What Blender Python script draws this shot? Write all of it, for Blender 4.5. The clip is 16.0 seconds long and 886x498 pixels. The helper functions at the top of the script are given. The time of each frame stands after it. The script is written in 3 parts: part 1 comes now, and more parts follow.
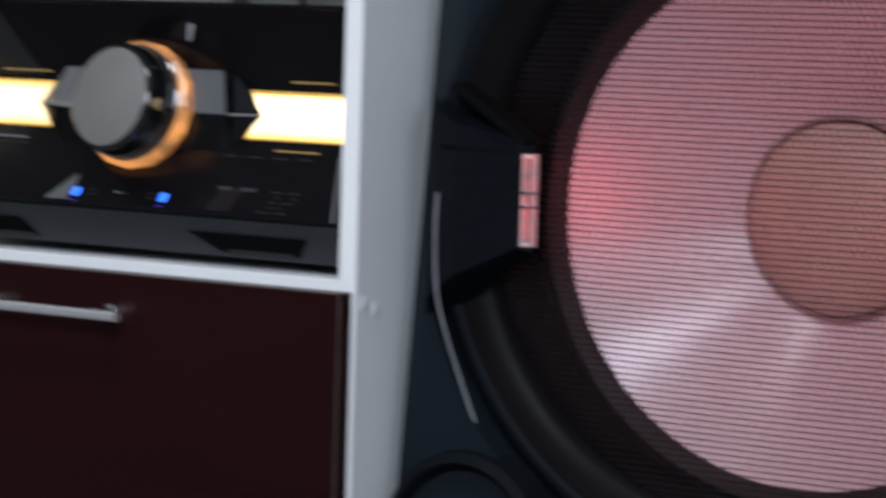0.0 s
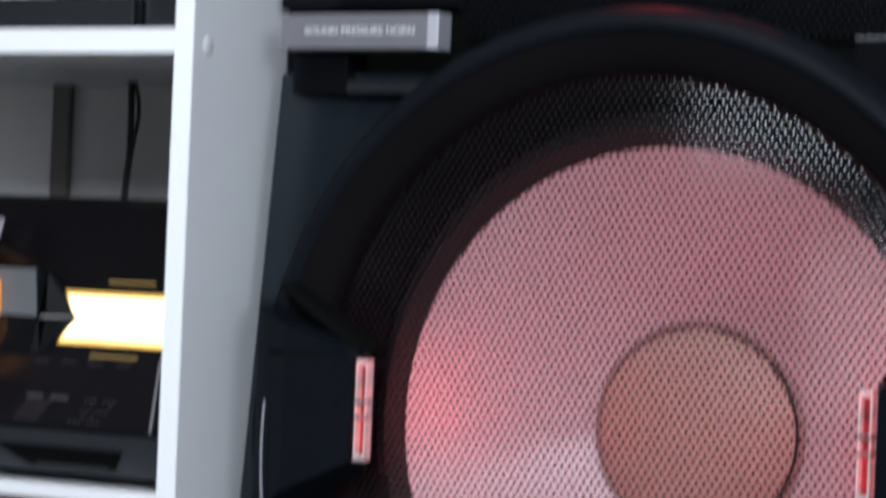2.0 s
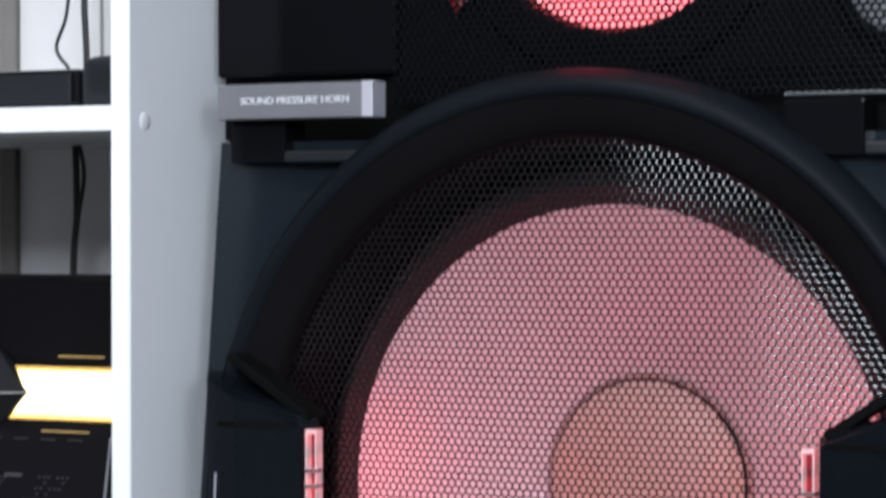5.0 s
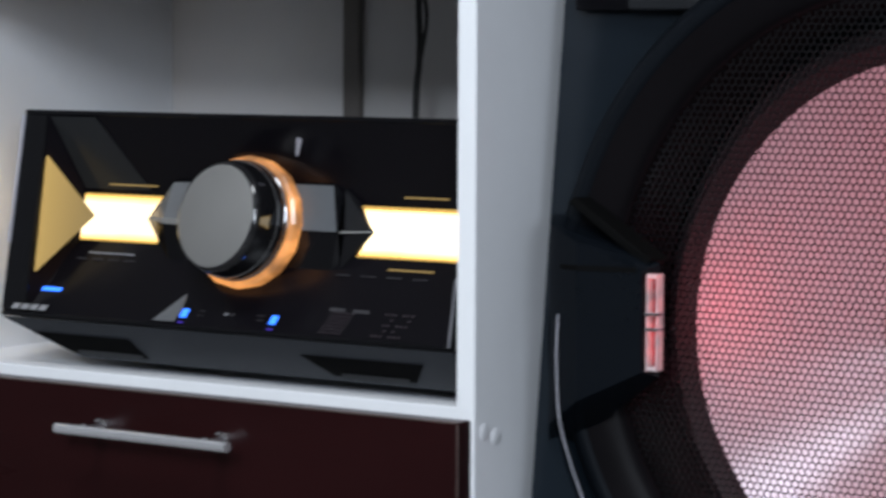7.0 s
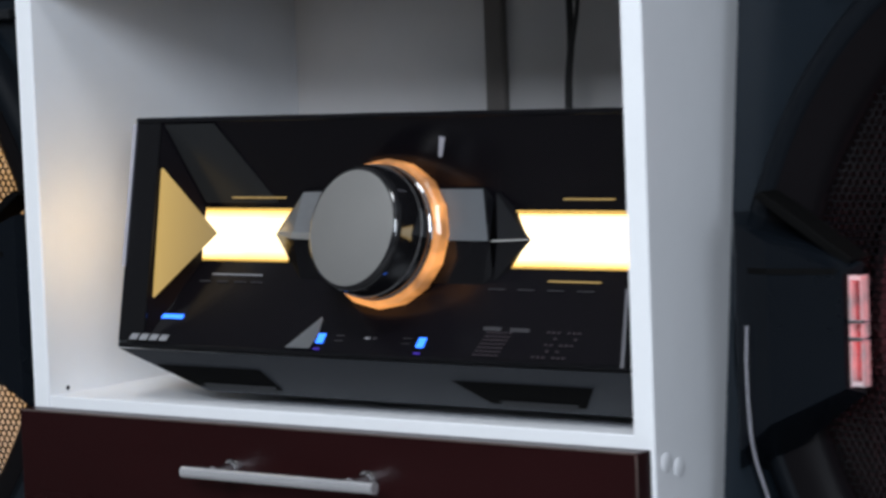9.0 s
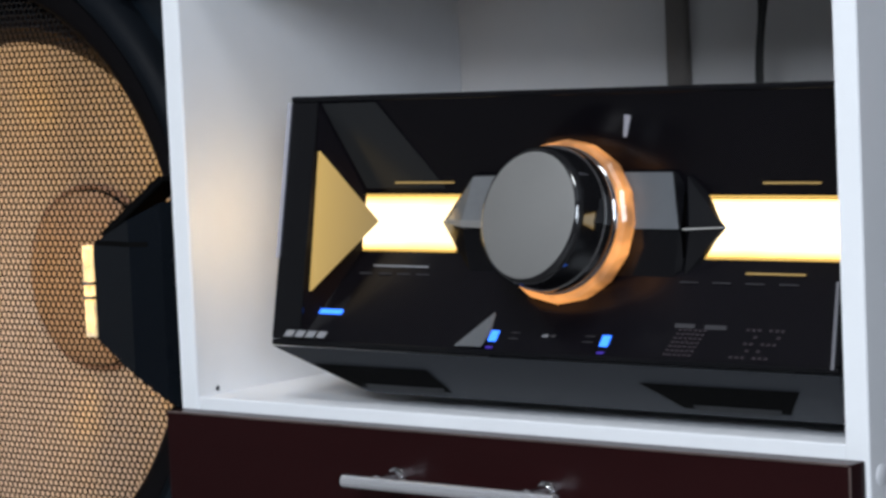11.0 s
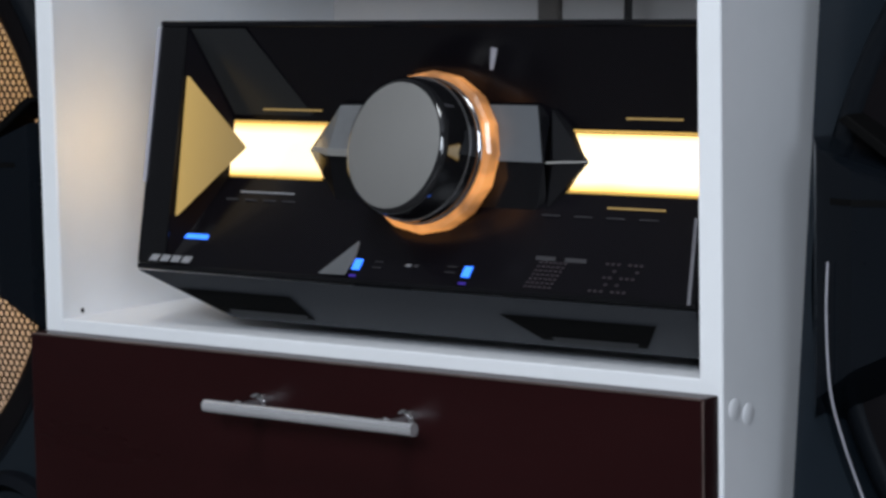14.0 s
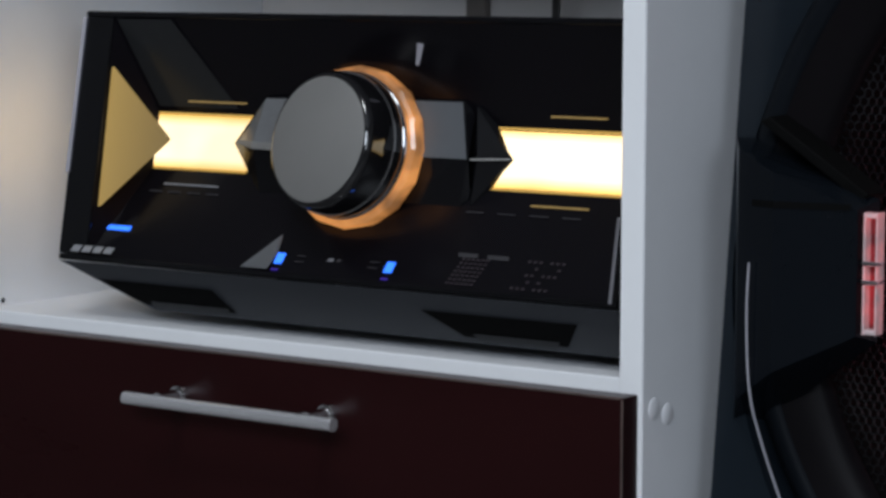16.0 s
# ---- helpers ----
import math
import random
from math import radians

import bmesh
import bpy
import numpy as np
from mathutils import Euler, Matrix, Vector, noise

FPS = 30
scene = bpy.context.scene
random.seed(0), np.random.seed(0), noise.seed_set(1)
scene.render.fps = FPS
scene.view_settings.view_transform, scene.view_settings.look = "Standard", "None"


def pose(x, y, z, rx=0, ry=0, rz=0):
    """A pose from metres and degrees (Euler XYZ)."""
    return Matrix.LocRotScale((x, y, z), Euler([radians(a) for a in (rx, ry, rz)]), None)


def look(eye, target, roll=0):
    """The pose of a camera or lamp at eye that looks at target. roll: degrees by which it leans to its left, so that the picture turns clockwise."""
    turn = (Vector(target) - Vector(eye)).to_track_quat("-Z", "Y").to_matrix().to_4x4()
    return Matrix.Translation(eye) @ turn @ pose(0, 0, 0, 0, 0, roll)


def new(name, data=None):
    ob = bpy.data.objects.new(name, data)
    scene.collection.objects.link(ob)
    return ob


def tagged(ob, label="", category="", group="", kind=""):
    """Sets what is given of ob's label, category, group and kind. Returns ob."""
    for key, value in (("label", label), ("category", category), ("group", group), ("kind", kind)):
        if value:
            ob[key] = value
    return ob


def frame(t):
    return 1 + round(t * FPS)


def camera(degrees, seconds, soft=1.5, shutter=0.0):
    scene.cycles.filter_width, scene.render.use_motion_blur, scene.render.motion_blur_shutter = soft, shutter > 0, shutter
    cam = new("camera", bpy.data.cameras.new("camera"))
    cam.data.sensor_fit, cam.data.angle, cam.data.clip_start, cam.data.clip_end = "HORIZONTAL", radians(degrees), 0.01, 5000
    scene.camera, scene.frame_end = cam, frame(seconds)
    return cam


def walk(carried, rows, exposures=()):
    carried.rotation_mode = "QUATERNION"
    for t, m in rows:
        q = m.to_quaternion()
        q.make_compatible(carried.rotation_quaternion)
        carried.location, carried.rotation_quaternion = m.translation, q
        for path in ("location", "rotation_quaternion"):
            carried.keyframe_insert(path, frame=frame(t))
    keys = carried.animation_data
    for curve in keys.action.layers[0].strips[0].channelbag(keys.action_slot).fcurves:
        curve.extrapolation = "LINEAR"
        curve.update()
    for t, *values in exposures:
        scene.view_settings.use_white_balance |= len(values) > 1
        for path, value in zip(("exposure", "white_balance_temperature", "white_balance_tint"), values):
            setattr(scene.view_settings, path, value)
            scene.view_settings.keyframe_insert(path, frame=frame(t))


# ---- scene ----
# ---------------------------------------------------------------- camera
cam = camera(19.97, 16.0, soft=3.0, shutter=0.8)
PATH = [
    (0, (0.8450, -1.3541, 0.1711), (0.5961, -0.9227, 0.1269), 1.78),
    (0.5, (0.7879, -1.3319, 0.2294), (0.5693, -0.8863, 0.1686), 2.43),
    (1, (0.8022, -1.2725, 0.2550), (0.5769, -0.8300, 0.1967), 2.53),
    (1.5, (0.8031, -1.2670, 0.2194), (0.5768, -0.8226, 0.1835), 1.89),
    (2, (0.7972, -1.2516, 0.1542), (0.5731, -0.8046, 0.1558), 2.35),
    (2.5, (0.7994, -1.2606, 0.1512), (0.5796, -0.8120, 0.1736), 2.49),
    (3, (0.8054, -1.2626, 0.1948), (0.5910, -0.8116, 0.2197), 1.36),
    (5.5, (0.8336, -1.2475, 0.2127), (0.6067, -0.8023, 0.1957), -0.98),
    (6, (0.8478, -1.2486, 0.2230), (0.6022, -0.8142, 0.1911), -0.77),
    (6.5, (0.8269, -1.2779, 0.2448), (0.5697, -0.8512, 0.2035), 0.02),
    (7, (0.8158, -1.2793, 0.2250), (0.5425, -0.8625, 0.1854), 0.25),
    (7.5, (0.8174, -1.2782, 0.2167), (0.5343, -0.8679, 0.1783), -0.98),
    (8, (0.8202, -1.2796, 0.2206), (0.5279, -0.8760, 0.1804), -2.14),
    (8.5, (0.7885, -1.2383, 0.2200), (0.4922, -0.8373, 0.1819), -1.86),
    (9, (0.6977, -1.1355, 0.2119), (0.4030, -0.7334, 0.1742), -2.17),
    (9.5, (0.6274, -1.0741, 0.1988), (0.3297, -0.6739, 0.1641), -1.73),
    (10, (0.5985, -1.0500, 0.2040), (0.2943, -0.6551, 0.1653), -2.04),
    (12.5, (0.6057, -1.0542, 0.2041), (0.2841, -0.6731, 0.1668), -2.50),
    (13, (0.6082, -1.0525, 0.2131), (0.2985, -0.6624, 0.1693), -2.17),
    (13.5, (0.6163, -1.0509, 0.2118), (0.3164, -0.6540, 0.1613), -1.65),
    (14, (0.6143, -1.0511, 0.2081), (0.3176, -0.6524, 0.1531), -1.06),
    (14.5, (0.6132, -1.0532, 0.2078), (0.3229, -0.6495, 0.1551), -0.53),
    (15, (0.6135, -1.0464, 0.2055), (0.3283, -0.6389, 0.1544), 0.09),
    (15.5, (0.6143, -1.0503, 0.2038), (0.3312, -0.6414, 0.1521), -0.06),
    (16, (0.6166, -1.0468, 0.2048), (0.3310, -0.6401, 0.1500), 0.09),
]
walk(cam, [(t, look(e, g, r)) for t, e, g, r in PATH], [(0.0, -0.2), (0.5, -0.34), (1.0, -0.34), (1.5, 0.05), (2.0, 0.2), (3.0, 0.36), (5.5, 0.42), (6.5, 0.02), (7.5, -0.05), (8.5, -0.03), (9.0, 0.03), (9.5, 0.12), (10.0, 0.08), (12.5, 0.05), (13.5, 0.0), (14.0, -0.2), (14.5, -0.5), (16.0, -0.58)])

# ---------------------------------------------------------------- world and light
world = bpy.data.worlds.new("room_world")
scene.world = world
world.use_nodes = True
world.node_tree.nodes["Background"].inputs[0].default_value = (0.75, 0.82, 0.95, 1)
world.node_tree.nodes["Background"].inputs[1].default_value = 0.2

FLOOR = -0.46
BACK = 0.30


def area(name, m, sx, sy, watts, color, spread=180):
    d = bpy.data.lights.new(name, "AREA")
    d.shape, d.size, d.size_y, d.energy, d.color, d.spread = "RECTANGLE", sx, sy, watts, color, radians(spread)
    ob = new(name, d)
    ob.matrix_world = m
    return ob


def glow(name, p, watts, color, radius=0.012):
    d = bpy.data.lights.new(name, "POINT")
    d.energy, d.color, d.shadow_soft_size = watts, color, radius
    ob = new(name, d)
    ob.location = p
    return ob


# daylight through the window in the front wall, and an added, unseen ceiling lamp
area("window_daylight", look((1.0, -2.84, 1.42), (-0.1, 0.0, 0.2)), 1.1, 0.86, 70, (0.80, 0.885, 1.0))
area("ceiling_fill_light", look((0.1, -1.15, 2.03), (0.1, -1.15, 0.0)), 0.55, 0.55, 21, (0.89, 0.935, 1.0))
# fill from the right, added to brighten the cabinet's outer side
area("side_window_fill", look((2.42, -2.3, 0.9), (0.1, 0.05, 0.2)), 0.8, 1.0, 24, (0.78, 0.87, 1.0))


# ---------------------------------------------------------------- materials
def principled(name, base, rough=0.5, metal=0.0, coat=0.0, spec=0.5):
    m = bpy.data.materials.new(name)
    m.use_nodes = True
    b = m.node_tree.nodes["Principled BSDF"]
    b.inputs["Base Color"].default_value = (*base, 1)
    b.inputs["Roughness"].default_value = rough
    b.inputs["Metallic"].default_value = metal
    b.inputs["Coat Weight"].default_value = coat
    b.inputs["Coat Roughness"].default_value = 0.04
    b.inputs["Specular IOR Level"].default_value = spec
    return m


def varied(name, base, rough, scale, amount, bump=0.0, bump_scale=400.0, metal=0.0, coat=0.0, stretch=(1, 1, 1), rough_amount=0.12, spec=0.5):
    """A surface with stains at a large and grain at a small scale, in its colour, its gloss and its relief."""
    m = principled(name, base, rough, metal, coat, spec)
    nt = m.node_tree
    b = nt.nodes["Principled BSDF"]
    tc = nt.nodes.new("ShaderNodeTexCoord")
    mp = nt.nodes.new("ShaderNodeMapping")
    mp.inputs["Scale"].default_value = stretch
    nt.links.new(tc.outputs["Object"], mp.inputs["Vector"])
    n1 = nt.nodes.new("ShaderNodeTexNoise")
    n1.inputs["Scale"].default_value, n1.inputs["Detail"].default_value = scale, 5
    n2 = nt.nodes.new("ShaderNodeTexNoise")
    n2.inputs["Scale"].default_value, n2.inputs["Detail"].default_value = scale * 14, 3
    for n in (n1, n2):
        nt.links.new(mp.outputs["Vector"], n.inputs["Vector"])
    mix = nt.nodes.new("ShaderNodeMath")
    mix.operation = "MULTIPLY_ADD"
    mix.inputs[1].default_value = 0.25
    nt.links.new(n2.outputs["Fac"], mix.inputs[0])
    nt.links.new(n1.outputs["Fac"], mix.inputs[2])
    ramp = nt.nodes.new("ShaderNodeMapRange")
    ramp.inputs["From Min"].default_value, ramp.inputs["From Max"].default_value = 0.35, 1.0
    ramp.inputs["To Min"].default_value, ramp.inputs["To Max"].default_value = 1 - amount, 1 + amount * 0.6
    nt.links.new(mix.outputs[0], ramp.inputs["Value"])
    hsv = nt.nodes.new("ShaderNodeHueSaturation")
    hsv.inputs["Color"].default_value = (*base, 1)
    nt.links.new(ramp.outputs["Result"], hsv.inputs["Value"])
    nt.links.new(hsv.outputs["Color"], b.inputs["Base Color"])
    rr = nt.nodes.new("ShaderNodeMapRange")
    rr.inputs["To Min"].default_value, rr.inputs["To Max"].default_value = max(0.02, rough - rough_amount), rough + rough_amount
    nt.links.new(n1.outputs["Fac"], rr.inputs["Value"])
    nt.links.new(rr.outputs["Result"], b.inputs["Roughness"])
    if bump:
        n3 = nt.nodes.new("ShaderNodeTexNoise")
        n3.inputs["Scale"].default_value, n3.inputs["Detail"].default_value = bump_scale, 3
        nt.links.new(mp.outputs["Vector"], n3.inputs["Vector"])
        bp = nt.nodes.new("ShaderNodeBump")
        bp.inputs["Strength"].default_value, bp.inputs["Distance"].default_value = bump, 0.001
        nt.links.new(n3.outputs["Fac"], bp.inputs["Height"])
        nt.links.new(bp.outputs["Normal"], b.inputs["Normal"])
    return m


def lit(name, color, strength, base=(0.8, 0.8, 0.8), rough=0.3, spots=0.0, dip=0.65, fade=None, core=None):
    """A lamp's diffuser, brighter where the diodes sit behind it."""
    m = principled(name, base, rough)
    nt = m.node_tree
    b = nt.nodes["Principled BSDF"]
    b.inputs["Emission Color"].default_value = (*color, 1)
    b.inputs["Emission Strength"].default_value = strength
    if core:
        # whiter along the middle line, where the diodes sit, at height core[0], to the edges core[1] away
        tc = nt.nodes.new("ShaderNodeTexCoord")
        sz = nt.nodes.new("ShaderNodeSeparateXYZ")
        nt.links.new(tc.outputs["Object"], sz.inputs[0])
        d = nt.nodes.new("ShaderNodeMath")
        d.operation = "SUBTRACT"
        d.inputs[1].default_value = core[0]
        nt.links.new(sz.outputs["Z"], d.inputs[0])
        q = nt.nodes.new("ShaderNodeMath")
        q.operation = "ABSOLUTE"
        nt.links.new(d.outputs[0], q.inputs[0])
        k = nt.nodes.new("ShaderNodeMapRange")
        k.inputs["From Min"].default_value, k.inputs["From Max"].default_value = core[1] * 0.6, core[1]
        nt.links.new(q.outputs[0], k.inputs["Value"])
        mx = nt.nodes.new("ShaderNodeMixRGB")
        mx.inputs[1].default_value, mx.inputs[2].default_value = (*color, 1), (*core[2], 1)
        nt.links.new(k.outputs["Result"], mx.inputs[0])
        nt.links.new(mx.outputs[0], b.inputs["Emission Color"])
    if fade:
        # brightest beside its diodes, from fade[0] to fade[1] along x, falling to the share fade[2]
        tc = nt.nodes.new("ShaderNodeTexCoord")
        sx = nt.nodes.new("ShaderNodeSeparateXYZ")
        nt.links.new(tc.outputs["Object"], sx.inputs[0])
        r = nt.nodes.new("ShaderNodeMapRange")
        r.inputs["From Min"].default_value, r.inputs["From Max"].default_value = fade[0], fade[1]
        r.inputs["To Min"].default_value, r.inputs["To Max"].default_value = strength, strength * fade[2]
        nt.links.new(sx.outputs["X"], r.inputs["Value"])
        nt.links.new(r.outputs["Result"], b.inputs["Emission Strength"])
    if spots:
        tc = nt.nodes.new("ShaderNodeTexCoord")
        n = nt.nodes.new("ShaderNodeTexNoise")
        n.inputs["Scale"].default_value = spots
        nt.links.new(tc.outputs["Object"], n.inputs["Vector"])
        r = nt.nodes.new("ShaderNodeMapRange")
        r.inputs["From Min"].default_value, r.inputs["From Max"].default_value = 0.35, 0.65
        r.inputs["To Min"].default_value, r.inputs["To Max"].default_value = strength * dip, strength * (2.0 - dip)
        nt.links.new(n.outputs["Fac"], r.inputs["Value"])
        nt.links.new(r.outputs["Result"], b.inputs["Emission Strength"])
    return m


WING = varied("blue_black_gloss_wing", (0.0042, 0.0058, 0.0082), 0.13, 5, 0.25, 0.04, 900, spec=0.2)
WHITE = varied("white_melamine", (0.78, 0.79, 0.81), 0.42, 6, 0.06, 0.06, 900)
EDGE = varied("white_edge_band", (0.86, 0.87, 0.88), 0.35, 9, 0.04, 0.04, 900)
BACKING = varied("white_hardboard", (0.70, 0.68, 0.67), 0.55, 4, 0.1, 0.05, 700)
BROWN = varied("dark_brown_laminate", (0.0175, 0.0038, 0.0042), 0.3, 3, 0.25, 0.08, 500, stretch=(1, 1, 6), spec=0.16)
EDGELINE = varied("pale_brown_edge", (0.12, 0.085, 0.075), 0.4, 30, 0.5)
BATTEN = varied("grey_brown_batten", (0.17, 0.152, 0.138), 0.7, 8, 0.2)
STEEL = varied("brushed_steel", (0.97, 0.97, 0.99), 0.2, 10, 0.1, 0.1, 260, metal=0.78, stretch=(0.05, 1, 1))
CHROME = principled("chrome", (0.75, 0.75, 0.77), 0.08, 1.0)
PIANO = varied("deep_black_gloss_plastic", (0.004, 0.004, 0.005), 0.12, 7, 0.25, rough_amount=0.04, spec=0.1)
KNOBSIDE = varied("polished_black_knob", (0.006, 0.006, 0.007), 0.05, 7, 0.2, rough_amount=0.02, spec=0.6, coat=0.2)
CLEAR = varied("smoky_clear_plastic", (0.16, 0.165, 0.17), 0.12, 18, 0.3, 0.1, 300, rough_amount=0.06)
GLOSS = varied("black_gloss_plastic", (0.005, 0.005, 0.006), 0.09, 7, 0.25, rough_amount=0.05, spec=0.35)
TINT = varied("black_tinted_window", (0.004, 0.0035, 0.005), 0.24, 6, 0.2, rough_amount=0.04, spec=0.22)
SATIN = varied("dark_satin_plastic", (0.012, 0.013, 0.015), 0.4, 9, 0.2, 0.12, 1500, spec=0.3)
UNDER = varied("dark_grey_matt_plastic", (0.030, 0.033, 0.038), 0.5, 12, 0.15, 0.2, 1800, spec=0.3)
HOLE = varied("black_vent_inside", (0.003, 0.003, 0.003), 0.7, 20, 0.2, spec=0.05)
HOUSING = varied("blue_black_speaker_housing", (0.0085, 0.0125, 0.0170), 0.18, 5, 0.25, 0.05, 1200, spec=0.22)
RUBBER = varied("black_rubber", (0.0058, 0.0068, 0.0092), 0.6, 9, 0.25, 0.1, 900, spec=0.04)
LIP = varied("satin_blue_black_lip", (0.0058, 0.0074, 0.0098), 0.5, 7, 0.25, 0.08, 1200, spec=0.05)
TRIM = varied("satin_black_trim", (0.0056, 0.0048, 0.0056), 0.4, 9, 0.25, 0.06, 900, spec=0.05)
SURROUND = varied("grey_black_rubber_surround", (0.017, 0.015, 0.017), 0.5, 9, 0.25, 0.1, 900, spec=0.2)
CAPRING = varied("dark_glue_ring", (0.34, 0.26, 0.25), 0.5, 20, 0.2, 0.1, 900)
MESHMAT = varied("black_perforated_steel", (0.003, 0.003, 0.004), 0.13, 14, 0.2, spec=0.6, rough_amount=0.03)
HORNMESH = varied("dark_perforated_steel", (0.004, 0.004, 0.005), 0.2, 14, 0.2, spec=0.12, rough_amount=0.03)
CONE = varied("silver_grey_cone", (0.62, 0.62, 0.66), 0.2, 14, 0.06, 0.05, 500, metal=0.14, rough_amount=0.03)
DOME = varied("beige_dust_cap", (0.47, 0.39, 0.34), 0.5, 14, 0.12, 0.08, 600)
TWEETER = varied("bright_silver_dome", (0.85, 0.85, 0.88), 0.16, 20, 0.1, 0.15, 500, metal=0.5)
HORN = varied("pale_horn_bowl", (0.75, 0.7, 0.7), 0.3, 9, 0.1)
SHEEN_GREY = varied("reflection_grey_gloss", (0.020, 0.021, 0.022), 0.2, 9, 0.2, rough_amount=0.04, spec=0.25)
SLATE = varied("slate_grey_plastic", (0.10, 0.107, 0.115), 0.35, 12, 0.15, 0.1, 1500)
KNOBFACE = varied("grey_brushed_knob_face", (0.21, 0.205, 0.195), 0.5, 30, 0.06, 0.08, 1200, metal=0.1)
BADGE = varied("grey_metal_badge", (0.19, 0.185, 0.2), 0.42, 20, 0.08, 0.05, 900, metal=0.3)
BADGE_END = varied("pale_metal_badge_end", (0.5, 0.49, 0.54), 0.35, 20, 0.06, metal=0.3)
DIM = principled("dim_print", (0.045, 0.043, 0.046), 0.4)
INK = principled("pale_print", (0.7, 0.7, 0.74), 0.5)
LOGO = principled("silver_print", (0.5, 0.5, 0.52), 0.3, 0.6)
CABLE = varied("black_cable_sheath", (0.012, 0.012, 0.012), 0.5, 20, 0.2)
GREYCABLE = varied("grey_cable_sheath", (0.3, 0.3, 0.3), 0.5, 20, 0.2)
WALL = varied("painted_wall", (0.32, 0.315, 0.31), 0.85, 3, 0.06, 0.15, 200)
CEIL = varied("ceiling_paint", (0.5, 0.5, 0.5), 0.9, 3, 0.05, 0.1, 200)
TILE = varied("grey_floor", (0.2, 0.195, 0.19), 0.4, 2, 0.2, 0.1, 120)
AMBER = lit("amber_light_strip", (1.0, 0.80, 0.50), 2.7, (0.15, 0.13, 0.1), spots=14, dip=0.75, core=(0.0745, 0.0152, (0.75, 0.44, 0.09)))
AMBER_SOFT = lit("amber_lit_facet", (1.0, 0.62, 0.14), 0.26, (0.14, 0.11, 0.06), 0.35)
AMBER_WINDOW = lit("amber_lit_window", (1.0, 0.62, 0.13), 0.46, (0.14, 0.11, 0.06), 0.3, fade=(0.023, 0.046, 0.3))
AMBER_EDGE = lit("amber_lit_edge", (1.0, 0.58, 0.10), 0.75, (0.14, 0.11, 0.06), 0.35)
AMBER_SLIT = lit("amber_lit_slit", (1.0, 0.66, 0.3), 11.0, (0.15, 0.13, 0.1))
AMBER_RING = lit("amber_lit_ring", (1.0, 0.40, 0.11), 0.6, (0.2, 0.1, 0.05), 0.15, spots=45, dip=0.4)
BLUE = lit("blue_indicator", (0.02, 0.17, 1.0), 2.6, (0.05, 0.1, 0.4))
VIOLET = lit("violet_indicator", (0.08, 0.03, 0.8), 0.35, (0.03, 0.02, 0.1))
DOTS = lit("pale_display_dots", (0.80, 0.62, 0.85), 0.024, (0.006, 0.006, 0.006))
RED_BAR = lit("red_light_bar", (1.0, 0.14, 0.14), 0.26, (0.55, 0.48, 0.48), 0.12, spots=90, dip=0.2)
RED_CORE = lit("red_light_core", (1.0, 0.04, 0.05), 0.20, (0.08, 0.015, 0.02), 0.15, spots=90, dip=0.2)
RED_DIM = lit("dim_red_slot", (1.0, 0.06, 0.06), 0.10, (0.1, 0.01, 0.01), 0.3, spots=40, dip=0.4)
YELLOW_CORE = lit("yellow_light_core", (1.0, 0.50, 0.08), 0.7, (0.2, 0.1, 0.02), 0.15, spots=90, dip=0.3)
YELLOW_BAR = lit("yellow_light_bar", (1.0, 0.62, 0.18), 0.9, (0.8, 0.7, 0.5), 0.15, spots=90, dip=0.3)
PANEL_LAMP = lit("lamp_diffuser", (1.0, 0.97, 0.93), 3.0)


# ---------------------------------------------------------------- mesh helpers
def mesh_of(bm, name, mat, smooth=False):
    me = bpy.data.meshes.new(name)
    bmesh.ops.recalc_face_normals(bm, faces=bm.faces)
    for f in bm.faces:
        f.smooth = smooth
    bm.to_mesh(me)
    bm.free()
    me.materials.append(mat)
    if smooth:
        me.set_sharp_from_angle(angle=radians(35))
    return me


def part(name, bm, mat, parent=None, label="", smooth=False):
    ob = new(name, mesh_of(bm, name, mat, smooth))
    if parent:
        ob.parent = parent
    if label:
        ob["label"] = label
    return ob


def thing(name, m, label, category, group="", kind=""):
    ob = new(name)
    ob.empty_display_size = 0.05
    ob.matrix_world = m
    return tagged(ob, label, category, group, kind)


def box(x0, x1, y0, y1, z0, z1, bevel=0.0, seg=2, bm=None):
    bm = bm or bmesh.new()
    vs = [bm.verts.new((x, y, z)) for x in (x0, x1) for y in (y0, y1) for z in (z0, z1)]
    fs = [bm.faces.new([vs[i] for i in q]) for q in ((0, 1, 3, 2), (4, 6, 7, 5), (0, 4, 5, 1), (2, 3, 7, 6), (0, 2, 6, 4), (1, 5, 7, 3))]
    if bevel:
        es = list({e for f in fs for e in f.edges})
        bmesh.ops.bevel(bm, geom=es, offset=bevel, segments=seg, profile=0.6, affect="EDGES")
    return bm


def lathe(profile, n=64, axis_y=True, sweep=None):
    """Turns (radius, y) pairs round the y axis; radius 0 closes the shape."""
    bm = bmesh.new()
    a0, a1 = sweep or (0, 2 * math.pi)
    full = sweep is None
    rings = []
    steps = n if full else n + 1
    for r, y in profile:
        if r == 0:
            rings.append([bm.verts.new((0, y, 0))])
        else:
            rings.append([bm.verts.new((r * math.cos(a0 + (a1 - a0) * k / n), y, r * math.sin(a0 + (a1 - a0) * k / n))) for k in range(steps)])
    for p, q in zip(rings, rings[1:]):
        for k in range(n):
            j = (k + 1) % steps
            if len(p) == 1 and len(q) == 1:
                continue
            if len(p) == 1:
                bm.faces.new((p[0], q[k], q[j]))
            elif len(q) == 1:
                bm.faces.new((p[k], p[j], q[0]))
            else:
                bm.faces.new((p[k], p[j], q[j], q[k]))
    return bm


